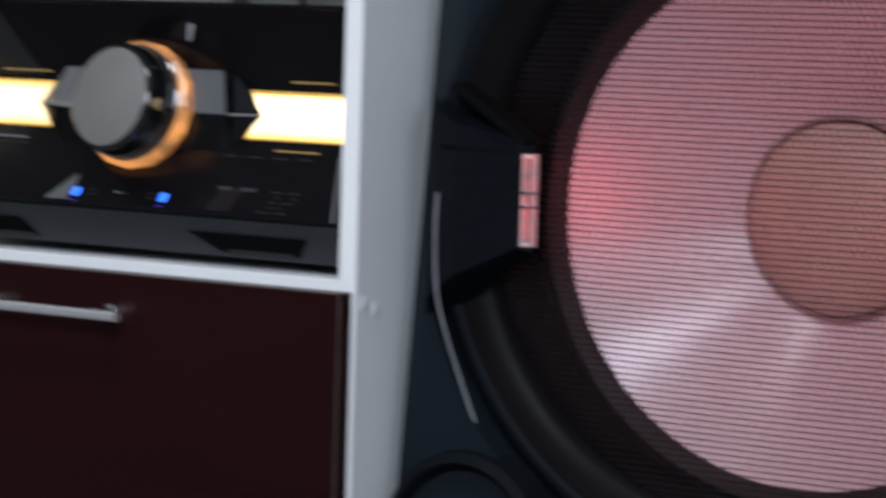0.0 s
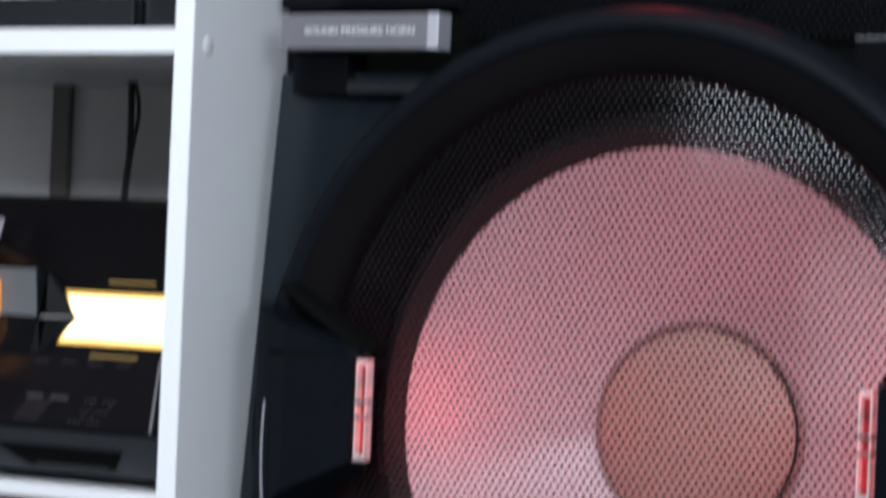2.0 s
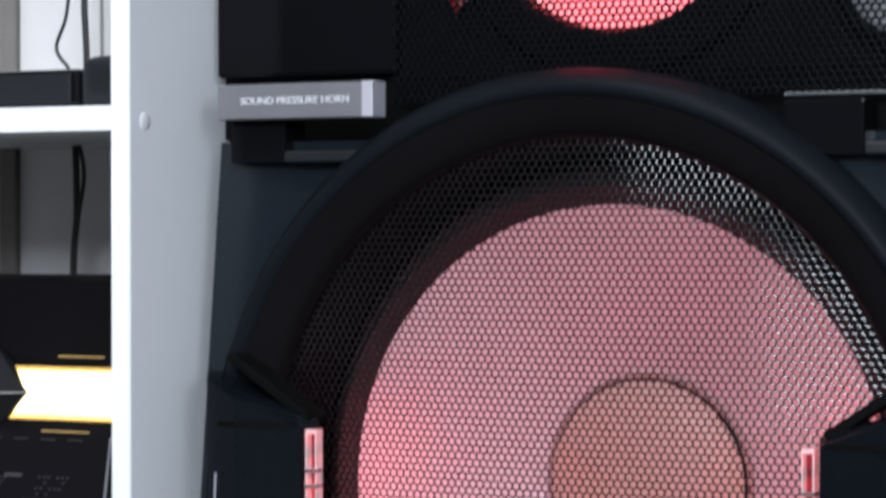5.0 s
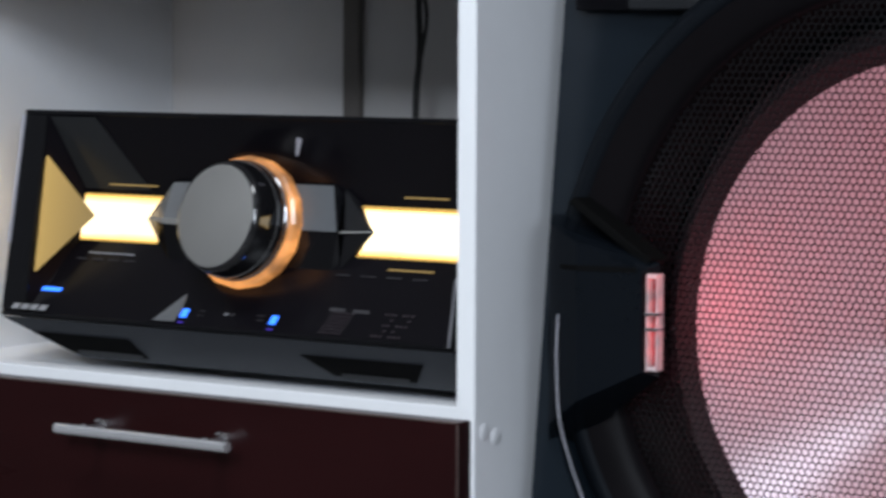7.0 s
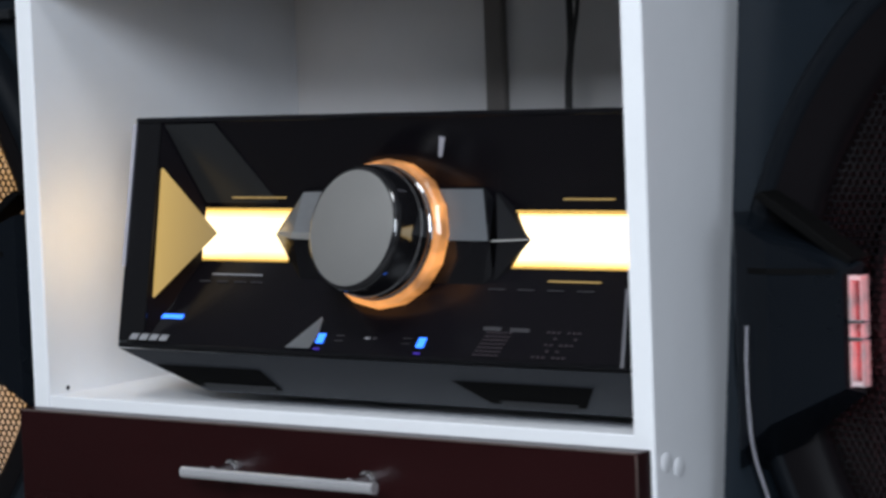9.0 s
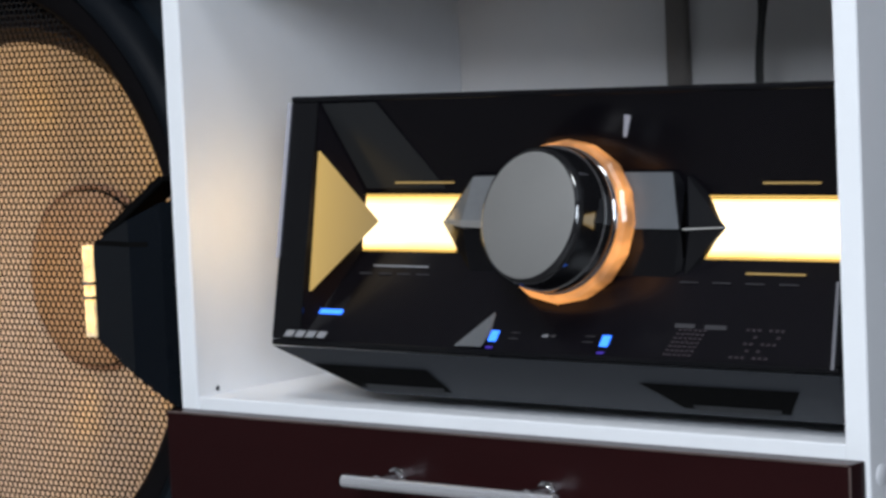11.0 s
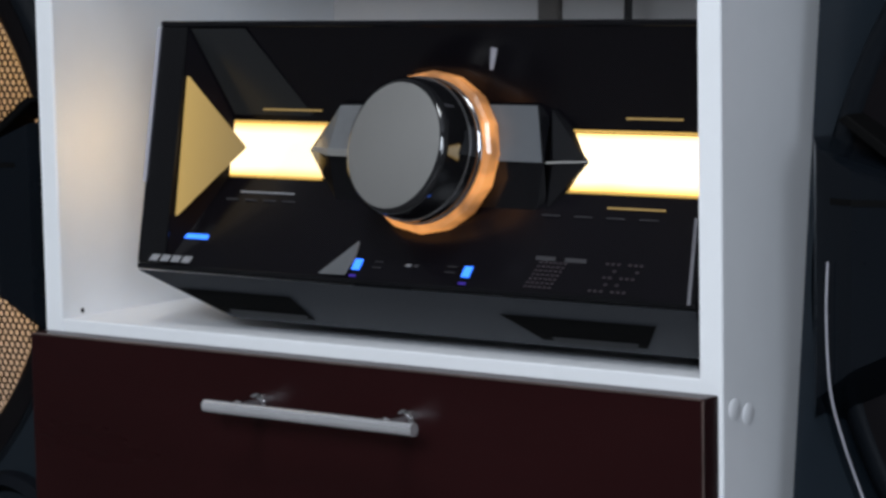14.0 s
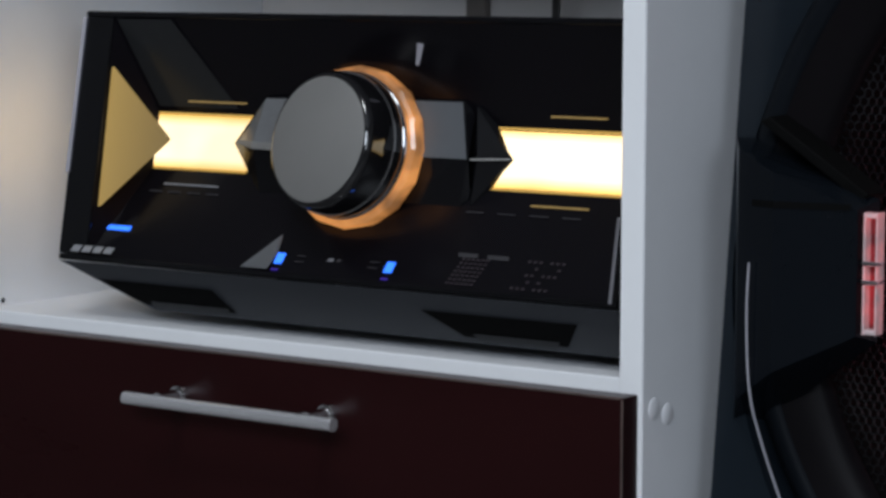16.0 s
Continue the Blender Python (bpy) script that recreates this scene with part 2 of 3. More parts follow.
def prism(poly, y0, y1, bevel=0.0):
    """A plate with the outline poly in x and z, from y0 to y1."""
    bm = bmesh.new()
    a = [bm.verts.new((x, y0, z)) for x, z in poly]
    b = [bm.verts.new((x, y1, z)) for x, z in poly]
    bm.faces.new(a)
    bm.faces.new(b[::-1])
    for k in range(len(poly)):
        j = (k + 1) % len(poly)
        bm.faces.new((a[k], b[k], b[j], a[j]))
    if bevel:
        bmesh.ops.bevel(bm, geom=list(bm.edges), offset=bevel, segments=2, profile=0.6, affect="EDGES")
    return bm


def hull(points):
    """A solid round the points."""
    bm = bmesh.new()
    for p in points:
        bm.verts.new(p)
    bmesh.ops.convex_hull(bm, input=list(bm.verts))
    return bm


def faces(verts, polys):
    bm = bmesh.new()
    vs = [bm.verts.new(v) for v in verts]
    for p in polys:
        bm.faces.new([vs[i] for i in p])
    return bm


def tube(points, r, n=10):
    """A round bar or cable along points."""
    bm = bmesh.new()
    pts = [Vector(p) for p in points]
    rings = []
    for i, p in enumerate(pts):
        d = (pts[min(i + 1, len(pts) - 1)] - pts[max(i - 1, 0)]).normalized()
        s = d.cross(Vector((0, 1, 0)))
        s = s.normalized() if s.length > 0.05 else d.cross(Vector((1, 0, 0))).normalized()
        u = d.cross(s)
        rings.append([bm.verts.new(p + r * (math.cos(2 * math.pi * k / n) * s + math.sin(2 * math.pi * k / n) * u)) for k in range(n)])
    for p, q in zip(rings, rings[1:]):
        for k in range(n):
            bm.faces.new((p[k], p[(k + 1) % n], q[(k + 1) % n], q[k]))
    bm.faces.new(rings[0])
    bm.faces.new(rings[-1][::-1])
    return bm


def curve_points(keys, n=40):
    """A smooth line through a few points."""
    keys = [Vector(k) for k in keys]
    ks = [keys[0]] + keys + [keys[-1]]
    out = []
    m = len(keys) - 1
    for i in range(n + 1):
        u = i / n * m
        k = min(int(u), m - 1)
        f = u - k
        a, b, c, d = ks[k:k + 4]
        out.append(0.5 * ((2 * b) + (c - a) * f + (2 * a - 5 * b + 4 * c - d) * f * f + (3 * b - a - 3 * c + d) * f ** 3))
    return out


def words(text, size, mat, name, depth=0.0002):
    c = bpy.data.curves.new(name, "FONT")
    c.body, c.size, c.extrude, c.align_x, c.align_y = text, size, depth, "CENTER", "CENTER"
    o = new(name, c)
    me = bpy.data.meshes.new_from_object(o.evaluated_get(bpy.context.evaluated_depsgraph_get()))
    bpy.data.objects.remove(o)
    me.materials.clear()
    me.materials.append(mat)
    return new(name, me)


def honeycomb(inside, x0, x1, z0, z1, pitch, web, depth, bulge):
    """A perforated sheet: six-sided holes with walls, where inside(x, z) holds; bulge(x, z) sets its y."""
    verts, polys = [], []
    R = pitch / math.sqrt(3)
    r = (pitch - web) / math.sqrt(3)
    corner = [(math.cos(math.pi / 6 + k * math.pi / 3), math.sin(math.pi / 6 + k * math.pi / 3)) for k in range(6)]
    row = 0
    z = z0
    while z <= z1:
        x = x0 + (pitch / 2 if row % 2 else 0)
        while x <= x1:
            if inside(x, z):
                b = len(verts)
                verts += [(x + R * c, bulge(x + R * c, z + R * s), z + R * s) for c, s in corner]
                verts += [(x + r * c, bulge(x + r * c, z + r * s) - web * 0.1, z + r * s) for c, s in corner]
                verts += [(x + r * c, bulge(x, z) + depth, z + r * s) for c, s in corner]
                for k in range(6):
                    j = (k + 1) % 6
                    polys.append((b + k, b + j, b + 6 + j, b + 6 + k))
                    polys.append((b + 6 + k, b + 6 + j, b + 12 + j, b + 12 + k))
            x += pitch
        z += pitch * math.sqrt(3) / 2
        row += 1
    me = bpy.data.meshes.new("perforated_sheet")
    me.from_pydata(verts, [], polys)
    return me


# ---------------------------------------------------------------- room
X0, X1, Y0, TOP = -2.6, 2.5, -2.9, 2.1


def structure(name, bm, mat, label, category):
    return tagged(part(name, bm, mat), label, category, kind="structure")


structure("floor", box(X0, X1, Y0, BACK, FLOOR - 0.1, FLOOR), TILE, "plain grey floor of the room", "floor")
structure("ceiling", box(X0, X1, Y0, BACK, TOP, TOP + 0.1), CEIL, "plain white painted ceiling", "ceiling")
structure("wall_north", box(X0, X1, BACK, BACK + 0.1, FLOOR, TOP), WALL, "pale painted wall behind the cabinet", "wall")
structure("wall_west", box(X0 - 0.1, X0, Y0, BACK, FLOOR, TOP), WALL, "pale painted side wall", "wall")


def wall_with_window(name, m, x0, x1, wx0, wx1, wz0, wz1, label):
    holder = thing(name, m, label, "wall", kind="structure")
    for bm in (box(x0, wx0, 0, 0.1, FLOOR, TOP), box(wx1, x1, 0, 0.1, FLOOR, TOP), box(wx0, wx1, 0, 0.1, FLOOR, wz0), box(wx0, wx1, 0, 0.1, wz1, TOP)):
        part("wall_part", bm, WALL, holder)
    for bm in (box(wx0, wx0 + 0.04, 0.02, 0.07, wz0, wz1), box(wx1 - 0.04, wx1, 0.02, 0.07, wz0, wz1), box(wx0 + 0.04, wx1 - 0.04, 0.02, 0.07, wz0, wz0 + 0.04), box(wx0 + 0.04, wx1 - 0.04, 0.02, 0.07, wz1 - 0.04, wz1)):
        part("window_frame", bm, WHITE, holder)
    return holder


wall_with_window("wall_south", pose(0, Y0, 0, 0, 0, 180), -X1, -X0, -1.60, -0.40, 0.97, 1.87, "painted wall with a window")
# opening out of view, made to house the fill from the right
wall_with_window("wall_east", pose(X1, 0, 0, 0, 0, -90), -BACK, -Y0, 1.9, 2.7, 0.4, 1.4, "unseen painted wall with an added side window")

# ---------------------------------------------------------------- cabinet
T = 0.0128                     # board
W = 0.4636                     # outer width
CD = 0.268                     # depth
CT = 0.78                      # top
SH = 0.2679                    # underside of the upper shelf

cabinet = thing("cabinet", pose(0, 0, FLOOR), "white melamine cabinet with open shelves above brown drawers", "cabinet")


def cab(name, bm, mat, label="", smooth=False):
    ob = part(name, bm, mat, cabinet, label, smooth)
    ob.location = (0, 0, -FLOOR)
    return ob


def board(name, x0, x1, y0, y1, z0, z1, label=""):
    """A board with its front edge band."""
    ob = cab(name, box(x0, x1, y0 + 0.0011, y1, z0, z1, 0.0004, 1), WHITE, label)
    band = part("edge_band", box(x0, x1, y0, y0 + 0.001, z0, z1, 0.0004, 1), EDGE, ob)
    return ob


board("side_panel", -T, 0, 0, CD, FLOOR, CT, "white side board with two screw caps")
board("side_panel", -W, -W + T, 0, CD, FLOOR, CT)
IX0, IX1 = -W + T + 0.0002, -T - 0.0002
board("shelf", IX0, IX1, 0.001, CD - 0.006, -0.0066, 0.0068)
board("shelf", IX0, IX1, 0.001, CD - 0.006, SH, SH + 0.0148)
board("top_board", IX0, IX1, 0.001, CD - 0.006, CT - T, CT)
board("bottom_board", IX0, IX1, 0.001, CD - 0.006, FLOOR + 0.04, FLOOR + 0.04 + T)
cab("back_panel", box(IX0, -0.2800, CD - 0.005, CD - 0.001, FLOOR + 0.06, CT - T), BACKING)
cab("back_panel", box(-0.2680, IX1, CD - 0.004, CD, FLOOR + 0.06, CT - T), BACKING)
cab("back_batten", box(-0.2815, -0.2665, CD - 0.012, CD - 0.0055, FLOOR + 0.06, CT - T, 0.001, 1), BATTEN, "grey-brown batten over the joint of the back")
for y, z in ((0.0118, -0.0087), (0.0252, -0.0132), (0.0170, 0.2735)):
    c = cab("screw_cap", lathe([(0, -0.0007), (0.0044, -0.0006), (0.0054, -0.0002), (0.0056, 0.0004)], 24), WHITE, smooth=True)
    c.matrix_local = pose(0, y, z - FLOOR, 0, 0, 90)
hole = cab("dowel_hole", lathe([(0, 0.0002), (0.0016, 0.0002)], 12), HOLE)
hole.matrix_local = pose(-W + T + 0.0006, 0.0174, 0.0100 - FLOOR, 0, 0, 90)


def drawer(z_top, z_bot, with_handle):
    ob = thing("drawer", pose(0, 0, z_top), "dark brown laminate drawer front with a steel bar handle" if with_handle else "dark brown laminate drawer front", "drawer", "drawers of the cabinet")
    h = z_top - z_bot
    part("drawer_front", box(-W + 0.0017, -0.0017, -0.0152, -0.0005, -h, 0, 0.0012, 2), BROWN, ob)
    part("edge_line", box(-0.0023, -0.0015, -0.0157, -0.0147, -h + 0.001, -0.001), EDGELINE, ob, "pale edge of the drawer front")
    part("edge_line", box(-W + 0.003, -0.003, -0.0155, -0.0145, -0.0007, 0.0003), EDGELINE, ob, "pale edge of the drawer front")
    if with_handle:
        hx, hy, hz = -0.2315, -0.0385, -0.0262
        part("handle_bar", tube([(hx - 0.0716, hy, hz), (hx + 0.0716, hy, hz)], 0.0036, 24), STEEL, ob, "brushed steel bar", True)
        for px in (-0.2825, -0.1805):
            part("handle_post", tube([(px, -0.0152, hz), (px, hy + 0.003, hz)], 0.0042, 16), CHROME, ob, "round handle post", True)
            part("post_collar", lathe([(0.0042, -0.0005), (0.0062, -0.0005), (0.0064, 0.001), (0.0058, 0.004), (0.0042, 0.0045)], 24), CHROME, ob, "", True).matrix_local = pose(px, -0.0152, hz, 180)
    return ob


drawer(0.0, -0.205, True)
drawer(-0.209, FLOOR + 0.045, False)

# things on and behind the upper shelf
ST = SH + 0.0149
player = thing("set_top_box", pose(-0.148, 0.123, ST), "flat black plastic box on the upper shelf", "media box")
part("case", box(-0.13, 0.07, -0.06, 0.07, 0.003, 0.027, 0.003), GLOSS, player)
part("front_panel", box(-0.125, 0.065, -0.0625, -0.0602, 0.006, 0.024, 0.001), SATIN, player)
for x in (-0.11, 0.05):
    for y in (-0.045, 0.055):
        part("foot", lathe([(0, 0.0), (0.006, 0.0), (0.006, 0.0035), (0, 0.0035)], 12), RUBBER, player).matrix_local = pose(x, y, 0, 90)
adapter = thing("power_adapter", pose(-0.046, 0.066, ST), "rounded black plastic plug adapter on the upper shelf", "adapter")
part("body", box(-0.022, 0.022, -0.020, 0.020, 0, 0.034, 0.012, 4), SATIN, adapter, "", True)


def cable(keys, r, mat, label):
    ob = thing("cable", pose(*keys[0]), label, "cable")
    o = Vector(keys[0])
    part("sheath", tube([p - o for p in curve_points(keys)], r), mat, ob, "", True)
    return ob


cable([(-0.180, 0.200, ST + 0.027), (-0.1805, 0.200, ST + 0.037), (-0.191, 0.200, ST + 0.052), (-0.1825, 0.200, ST + 0.075), (-0.1803, 0.200, ST + 0.110), (-0.1885, 0.200, ST + 0.165), (-0.186, 0.200, ST + 0.26), (-0.186, 0.20, CT - 0.02)], 0.0013, CABLE, "thin black cable hanging down to the shelf")
cable([(-0.165, 0.20, ST + 0.005), (-0.166, 0.20, ST + 0.05), (-0.1675, 0.20, ST + 0.088), (-0.163, 0.20, ST + 0.135), (-0.167, 0.20, ST + 0.168), (-0.165, 0.20, ST + 0.27), (-0.165, 0.20, CT - 0.02)], 0.0023, CABLE, "black cable hanging behind the shelf box")
cable([(-0.176, 0.235, ST + 0.005), (-0.177, 0.235, ST + 0.09), (-0.1775, 0.235, ST + 0.2), (-0.1775, 0.235, CT - 0.02)], 0.0014, GREYCABLE, "thin grey cable hanging along the back")
cable([(-0.1935, 0.225, 0.06), (-0.1945, 0.225, 0.18), (-0.1915, 0.225, 0.22), (-0.1925, 0.225, SH)], 0.0024, CABLE, "black cable running down behind the hi-fi unit")
cable([(-0.1910, 0.222, 0.06), (-0.1910, 0.222, 0.19), (-0.1835, 0.222, 0.245), (-0.1875, 0.222, SH)], 0.0015, CABLE, "thin black cable running down behind the hi-fi unit")

# ---------------------------------------------------------------- hi-fi unit
HT = 0.144                     # height of the leaning front
UW = 0.3735                    # its width
hifi = thing("hifi_unit", Matrix.Translation((-0.3895, 0.002, 0.0405)) @ pose(0, 0, 0, -10.76, 0, 0), "glossy black hi-fi unit with a large knob and amber light strips", "stereo")
D = 0.032                      # depth of the hollow front
MIDS, MIDH = 0.1905, 0.0745    # middle of the front
rise = math.tan(radians(10.76))
part("case", hull([(0.002, D + 0.007, 0.0), (UW - 0.002, D + 0.007, 0.0), (0.002, D + 0.006, HT - 0.001), (UW - 0.002, D + 0.006, HT - 0.001), (0.012, 0.15, 0.01), (UW - 0.012, 0.15, 0.01), (0.012, 0.15, HT + 0.12 * rise), (UW - 0.012, 0.15, HT + 0.12 * rise)]), SATIN, hifi)
A0, A1, B0, B1 = 0.0215, UW - 0.0030, 0.0350, UW - 0.0034
ah0, ah1, bh0, bh1 = 0.0035, HT - 0.0035, 0.0578, 0.0912
# frame round the hollow: top and bottom rails and two side posts
part("frame_rail", box(0, UW, -0.001, D + 0.005, ah1, HT, 0.0012), GLOSS, hifi)
part("frame_rail", box(0, UW, -0.001, D + 0.005, 0, ah0, 0.0012), GLOSS, hifi)
part("frame_post", box(0, A0, -0.001, D + 0.005, ah0 + 0.0001, ah1 - 0.0001, 0.0008), GLOSS, hifi)
part("frame_post", box(A1, UW, -0.001, D + 0.005, ah0 + 0.0001, ah1 - 0.0001, 0.0008), GLOSS, hifi)
# left strip: pale colour in place of the cabinet's reflection along the edge
part("side_strip", box(-0.0006, 0.0018, -0.0026, -0.0012, 0.050, HT - 0.004, 0.0006), BADGE_END, hifi, "thin pale strip on the side post")
part("side_strip", box(UW - 0.0040, UW - 0.0022, -0.0022, -0.0012, 0.002, 0.045, 0.0004), BADGE, hifi, "thin pale strip on the side post")
part("upper_facet", faces([(A0, 0.0005, ah1), (A1, 0.0005, ah1), (B1, D, bh1), (B0, D, bh1)], [(0, 1, 2, 3)]), TINT, hifi)
part("lower_facet", faces([(A0, 0.0005, ah0), (A1, 0.0005, ah0), (B1, D, bh0), (B0, D, bh0)], [(0, 1, 2, 3)]), TINT, hifi)
for a, b in ((A0, B0),):
    part("side_facet", faces([(a, 0.0005, ah1), (b, D, bh1), (b, D, bh0), (a, 0.0005, ah0)], [(0, 1, 2, 3)]), TINT, hifi)
    s = 1 if b > a else -1
    part("lit_side_window", faces([(a + s * 0.0018, 0.0004, 0.1116), (a + s * 0.0034, 0.0004, 0.1122), (a + s * 0.0235, D - 0.0006, 0.0768), (a + s * 0.0246, D - 0.0002, 0.0752), (a + s * 0.0235, D - 0.0006, 0.0736), (a + s * 0.0050, 0.0004, 0.0316), (a + s * 0.0034, 0.0004, 0.0318)], [(0, 1, 2, 3, 4, 5, 6)]), AMBER_WINDOW, hifi, "amber lit three-cornered window")
# plate over the upper facet; its grey stands in for a reflection there
part("corner_sheen", faces([(A0 + 0.002, -0.0002, ah1 - 0.001), (0.0640, -0.0002, ah1 - 0.001), (0.0960, D - 0.0024, bh1 + 0.0030), (B0 + 0.002, D - 0.0024, bh1 + 0.0030), (A0 + 0.002, 0.0003, ah1 - 0.001), (0.0640, 0.0003, ah1 - 0.001), (0.0960, D - 0.0019, bh1 + 0.0030), (B0 + 0.002, D - 0.0019, bh1 + 0.0030)], [(0, 1, 2, 3), (7, 6, 5, 4), (0, 4, 5, 1), (1, 5, 6, 2), (2, 6, 7, 3), (3, 7, 4, 0)]), SHEEN_GREY, hifi, "corner facet, grey for the reflection in it")
# light strips behind the hollow, each with notched ends, and the gutter that holds them
part("strip_gutter", box(B0 - 0.004, B1 + 0.004, D + 0.0034, D + 0.0052, bh0 - 0.001, bh1 + 0.001), HOLE, hifi)
part("light_strip", prism([(B0 - 0.001, 0.0898), (0.1045, 0.0898), (0.0930, 0.0750), (0.1030, 0.0598), (B0 - 0.001, 0.0598)], D + 0.0012, D + 0.0030), AMBER, hifi, "amber lit strip")
part("light_strip", prism([(0.2680, 0.0890), (B1 - 0.001, 0.0890), (B1 - 0.001, 0.0590), (0.2690, 0.0590), (0.2822, 0.0740)], D + 0.0012, D + 0.0030), AMBER, hifi, "amber lit strip")
for h0, s0, s1 in ((0.0905, B0, 0.106), (0.0588, B0, 0.104), (0.0902, 0.266, B1), (0.0578, 0.267, B1)):
    part("strip_edge", box(s0, s1, D - 0.0004, D + 0.0011, h0 - 0.0007, h0 + 0.0007, 0.0003, 1), AMBER_EDGE, hifi, "fine amber lit edge")
part("side_light", box(-0.0008, -0.0001, 0.006, 0.022, 0.052, 0.094, 0.0002, 1), AMBER_SLIT, hifi, "amber lit slit in the side")


def facet_depth(h):
    return 0.0005 + (D - 0.0005) * ((ah1 - h) / (ah1 - bh1) if h > MIDH else (h - ah0) / (bh0 - ah0))


for h, s0, s1, m in ((0.0972, 0.060, 0.103, AMBER_SOFT), (0.0968, 0.306, 0.340, AMBER_SOFT), (0.0500, 0.300, 0.335, AMBER_SOFT), (0.0492, 0.050, 0.090, LOGO)):
    part("trim_line", box(s0, s1, facet_depth(h) - 0.0010, facet_depth(h) - 0.0002, h - 0.0005, h + 0.0005), m, hifi, "fine line over the strip")
for k in range(4):
    part("key_print", box(0.262 + k * 0.020, 0.273 + k * 0.020, facet_depth(0.0445) - 0.0010, facet_depth(0.0445) - 0.0002, 0.0442, 0.0448), DIM, hifi)
    part("key_print", box(0.042 + k * 0.014, 0.051 + k * 0.014, facet_depth(0.0445) - 0.0010, facet_depth(0.0445) - 0.0002, 0.0442, 0.0449), DIM, hifi)
part("key_print", box(0.2700, 0.2820, facet_depth(0.021) - 0.0010, facet_depth(0.021) - 0.0002, 0.0200, 0.0222), DIM, hifi)
part("key_print", box(0.2880, 0.3010, facet_depth(0.021) - 0.0010, facet_depth(0.021) - 0.0002, 0.0198, 0.0220), DIM, hifi)
# pale sliver that puts a reflected glint into solid colour
ya, yb = facet_depth(0.1195), facet_depth(0.1300)
part("mark", hull([(0.2270, ya - 0.0008, 0.1195), (0.2294, ya - 0.0008, 0.1195), (0.2312, yb - 0.0008, 0.1305), (0.2356, yb - 0.0008, 0.1298), (0.2282, ya, 0.1195), (0.2334, yb, 0.1302)]), BADGE_END, hifi, "painted glint above the knob")
# bar across the middle, with a ridge, that carries the knob
ridge = 0.0715
bar = part("knob_bar", hull([(0.0945, 0.031, 0.0750), (0.1200, 0.0240, 0.1010), (0.1180, 0.0190, ridge + 0.002), (0.1200, 0.0260, 0.0480), (0.2535, 0.0240, 0.1025), (0.2630, 0.0190, ridge), (0.2560, 0.0260, 0.0460), (0.2560, D, 0.104), (0.2600, D, 0.043), (0.118, D, 0.103), (0.118, D, 0.046), (0.094, D, 0.0750)]), GLOSS, hifi)
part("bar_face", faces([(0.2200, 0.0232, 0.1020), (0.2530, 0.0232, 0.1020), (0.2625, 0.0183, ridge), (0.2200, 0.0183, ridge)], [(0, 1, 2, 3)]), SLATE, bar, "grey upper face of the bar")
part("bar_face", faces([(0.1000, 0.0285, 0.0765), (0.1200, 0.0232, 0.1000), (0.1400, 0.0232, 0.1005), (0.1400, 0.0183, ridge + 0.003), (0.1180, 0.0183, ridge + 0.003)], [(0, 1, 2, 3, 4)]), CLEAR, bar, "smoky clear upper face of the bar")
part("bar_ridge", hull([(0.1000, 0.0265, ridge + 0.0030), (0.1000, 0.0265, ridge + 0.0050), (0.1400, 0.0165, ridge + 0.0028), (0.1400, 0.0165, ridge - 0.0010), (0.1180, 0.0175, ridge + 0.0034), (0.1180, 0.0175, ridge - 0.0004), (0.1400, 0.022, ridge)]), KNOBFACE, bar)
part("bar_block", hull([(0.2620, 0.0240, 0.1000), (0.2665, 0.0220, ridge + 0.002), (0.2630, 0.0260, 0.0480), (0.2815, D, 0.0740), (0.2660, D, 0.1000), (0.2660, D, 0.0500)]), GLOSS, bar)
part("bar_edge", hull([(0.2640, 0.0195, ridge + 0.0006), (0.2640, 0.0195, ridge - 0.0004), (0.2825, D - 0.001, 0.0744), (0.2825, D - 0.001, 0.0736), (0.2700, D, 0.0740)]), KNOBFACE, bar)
knob = part("knob", lathe([(0.0372, 0.010), (0.0392, 0.007), (0.0396, 0.003), (0.0384, 0.000), (0.0384, -0.002), (0.0378, -0.004), (0.0376, -0.0115), (0.0362, -0.0145), (0.0345, -0.0158), (0.0338, -0.0160)], 96), KNOBSIDE, hifi, "glossy black knob", True)
part("knob_face", lathe([(0, -0.0166), (0.0328, -0.0166), (0.0339, -0.0161), (0.0339, -0.0150)], 96), KNOBFACE, knob, "flat grey knob face", True)
for y, r in ((-0.0008, 0.0386), (0.0086, 0.0394)):
    part("chrome_ring", lathe([(r - 0.001, y - 0.0007), (r + 0.0006, y - 0.0004), (r + 0.0006, y + 0.0004), (r - 0.001, y + 0.0007)], 96), CHROME, knob, "thin chrome ring", True)
part("light_ring", lathe([(0.036, 0.0100), (0.0418, 0.0100), (0.0438, 0.0112), (0.0446, 0.0150), (0.0442, 0.0190), (0.036, 0.0200)], 16), AMBER_RING, knob, "amber lit faceted ring")
# the knob's front is cut at a slant to its base
for ob in [knob] + [ch for ch in knob.children if ch.name.startswith("knob_face")]:
    for v in ob.data.vertices:
        f = min(1.0, max(0.0, (0.003 - v.co.y) / 0.013))
        v.co.y += f * (-0.15 * v.co.x + 0.06 * v.co.z - 0.0008)
for ch in knob.children:
    ch.location = (0, 0, 0)
knob.location = (MIDS, 0, MIDH)


def on_lower(h):
    """Depth of the lower facet at height h."""
    return 0.0005 + (D - 0.0005) * (h - ah0) / (bh0 - ah0)


